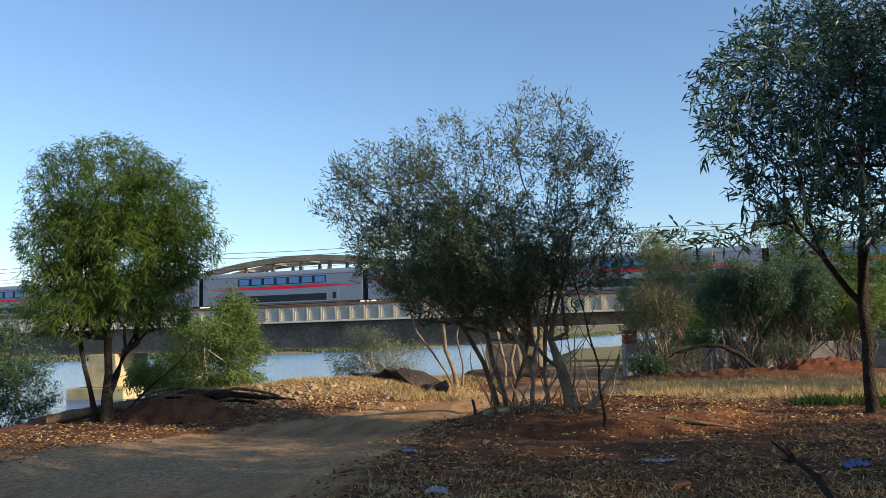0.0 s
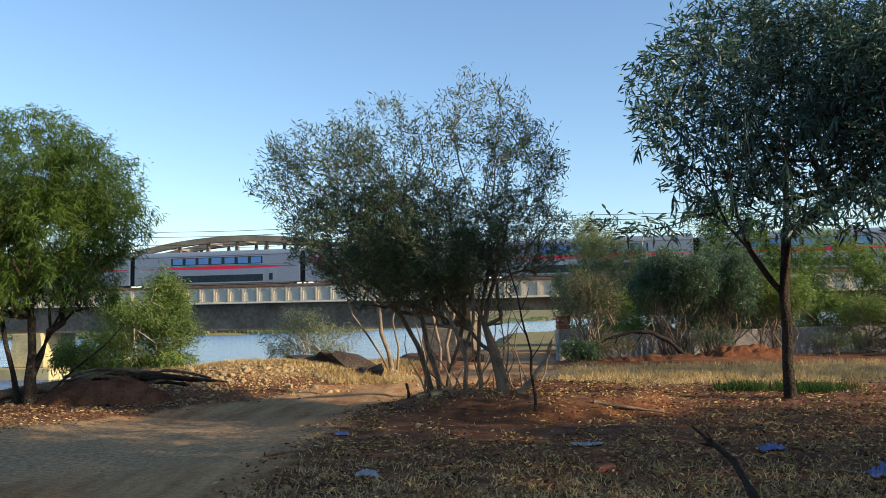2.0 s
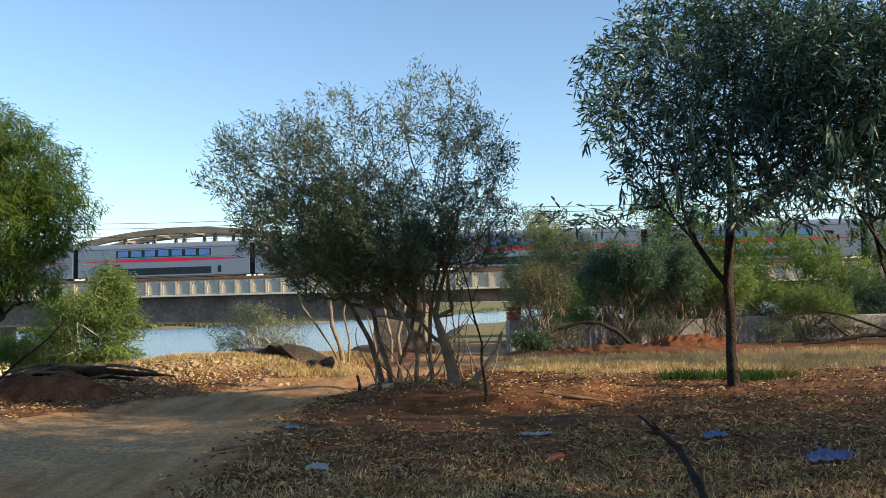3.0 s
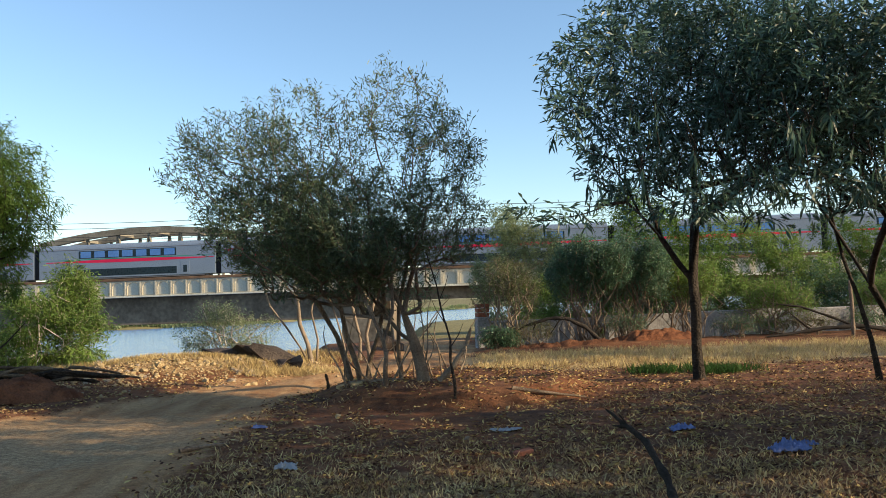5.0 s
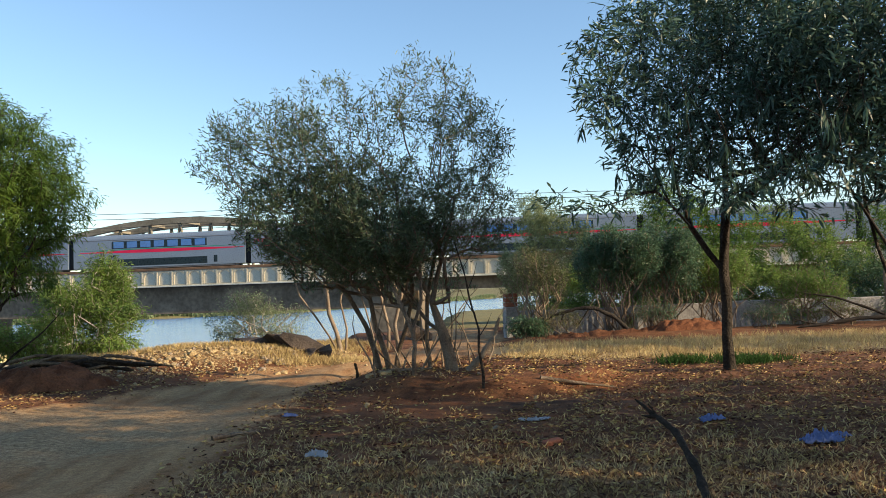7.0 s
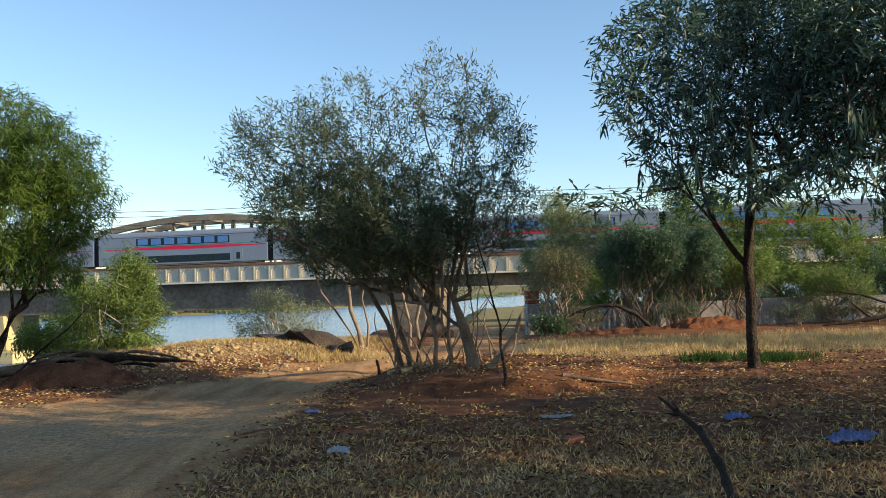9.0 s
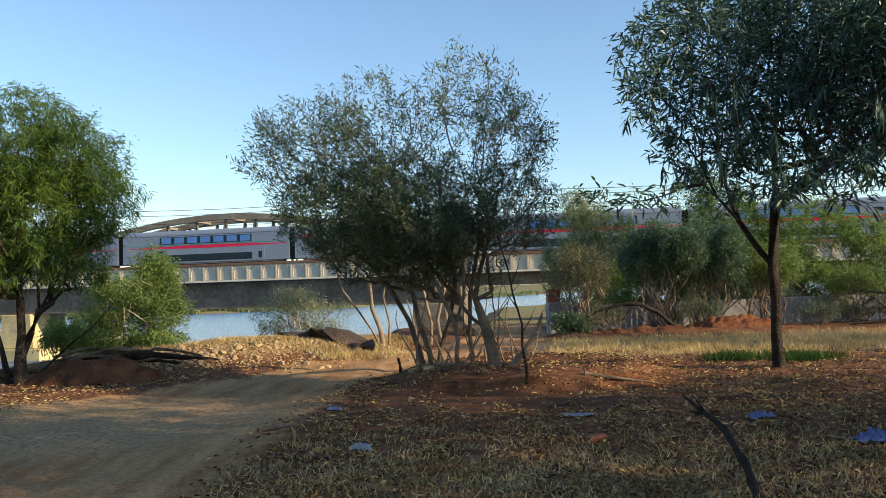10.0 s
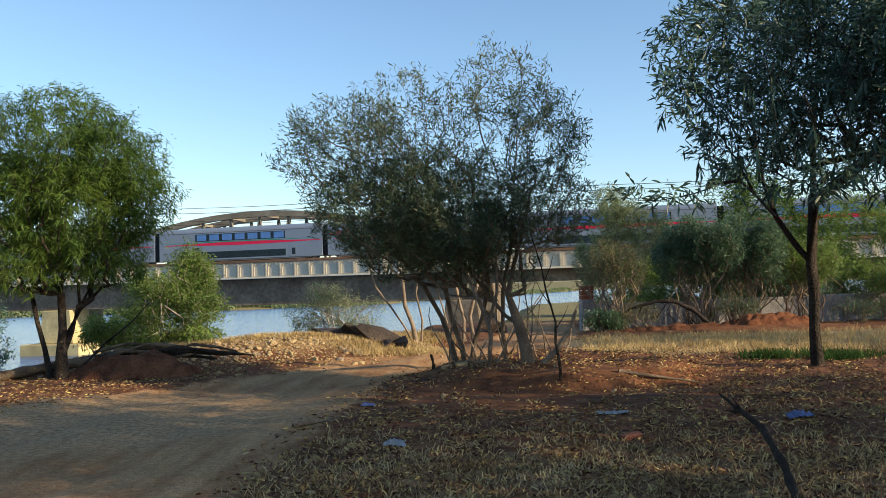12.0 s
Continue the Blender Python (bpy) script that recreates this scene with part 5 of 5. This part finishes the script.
def band(x, y):
    return smooth01((y - 16.6 + wobble(x, y, 3, 8) * 1.2) / 1.6) * smooth01((x - 1.6 - (y - 18) * 0.03) / 0.8) * (1 - smooth01((y - 22.0) / 1.5)) * np.clip(0.75 + wobble(x, y, 1.2, 9) * 1.3, 0, 1)


def berm(x, y):
    return np.clip(bump_at(x, y, -4.4, 20.8, 3.2, 0.95, 0.5) * 1.3 + bump_at(x, y, -2.4, 19.6, 1.3, 0.6, 0.3) - 0.2, 0, 1)


def near_weeds(x, y):
    return (track_clear(x, y) > 0.0) * np.clip(0.10 - 0.3 * bump_at(x, y, 0.4, 11.4, 1.9, 1.3) + 0.9 * bump_at(x, y, 1.5, 6.4, 6.0, 1.9) + wobble(x, y, 1.6, 10) * 0.5, 0, 1) * (y < 13.5) * (x > -4)


tufts("dry_grass", 3400, 8, band, 0.19, M_STRAW, "sunlit band of tall dry straw-coloured grass", "dry grass", 31, wide=0.01)
tufts("dry_grass", 3000, 8, berm, 0.17, M_STRAW, "dry straw-coloured grass on the rubble bank", "dry grass", 32, wide=0.009, bounds=(-8, 0, 18, 24))
tufts("dry_weeds", 4200, 8, near_weeds, 0.1, M_WEED, "low dry weeds growing through the leaf litter", "weeds", 33, wide=0.011, lean=0.95)
tufts("green_grass", 80, 22, lambda x, y: bump_at(x, y, 5.15, 16.1, 0.35, 0.3) + bump_at(x, y, 6.35, 15.7, 0.5, 0.3), 0.22, M_GRASS, "patch of green grass at the tree's foot", "grass", 34, wide=0.014, spread=0.12, bounds=(4.6, 7.4, 14.8, 16.4))


def reeds():
    rng = np.random.default_rng(51)
    n = 16000
    x = rng.uniform(-330, 60, n)
    y0 = np.interp(x, [p[0] for p in FAR], [p[1] for p in FAR])
    y = y0 + rng.uniform(3, 26, n)
    at = np.stack([x, y, ground_z(x, y) - 0.2], 1)
    way = rng.normal(size=at.shape) * np.array([0.5, 0.5, 0.1]) + np.array([0, 0, 1.0])
    V, F = leaf_arrays(rng, at, way, 2.2, 1.2, 0.1)
    tagged(raw("reeds", V, F, M_LEAF_PALE), "olive reeds and scrub along the far bank", "reeds", kind="stuff")


reeds()
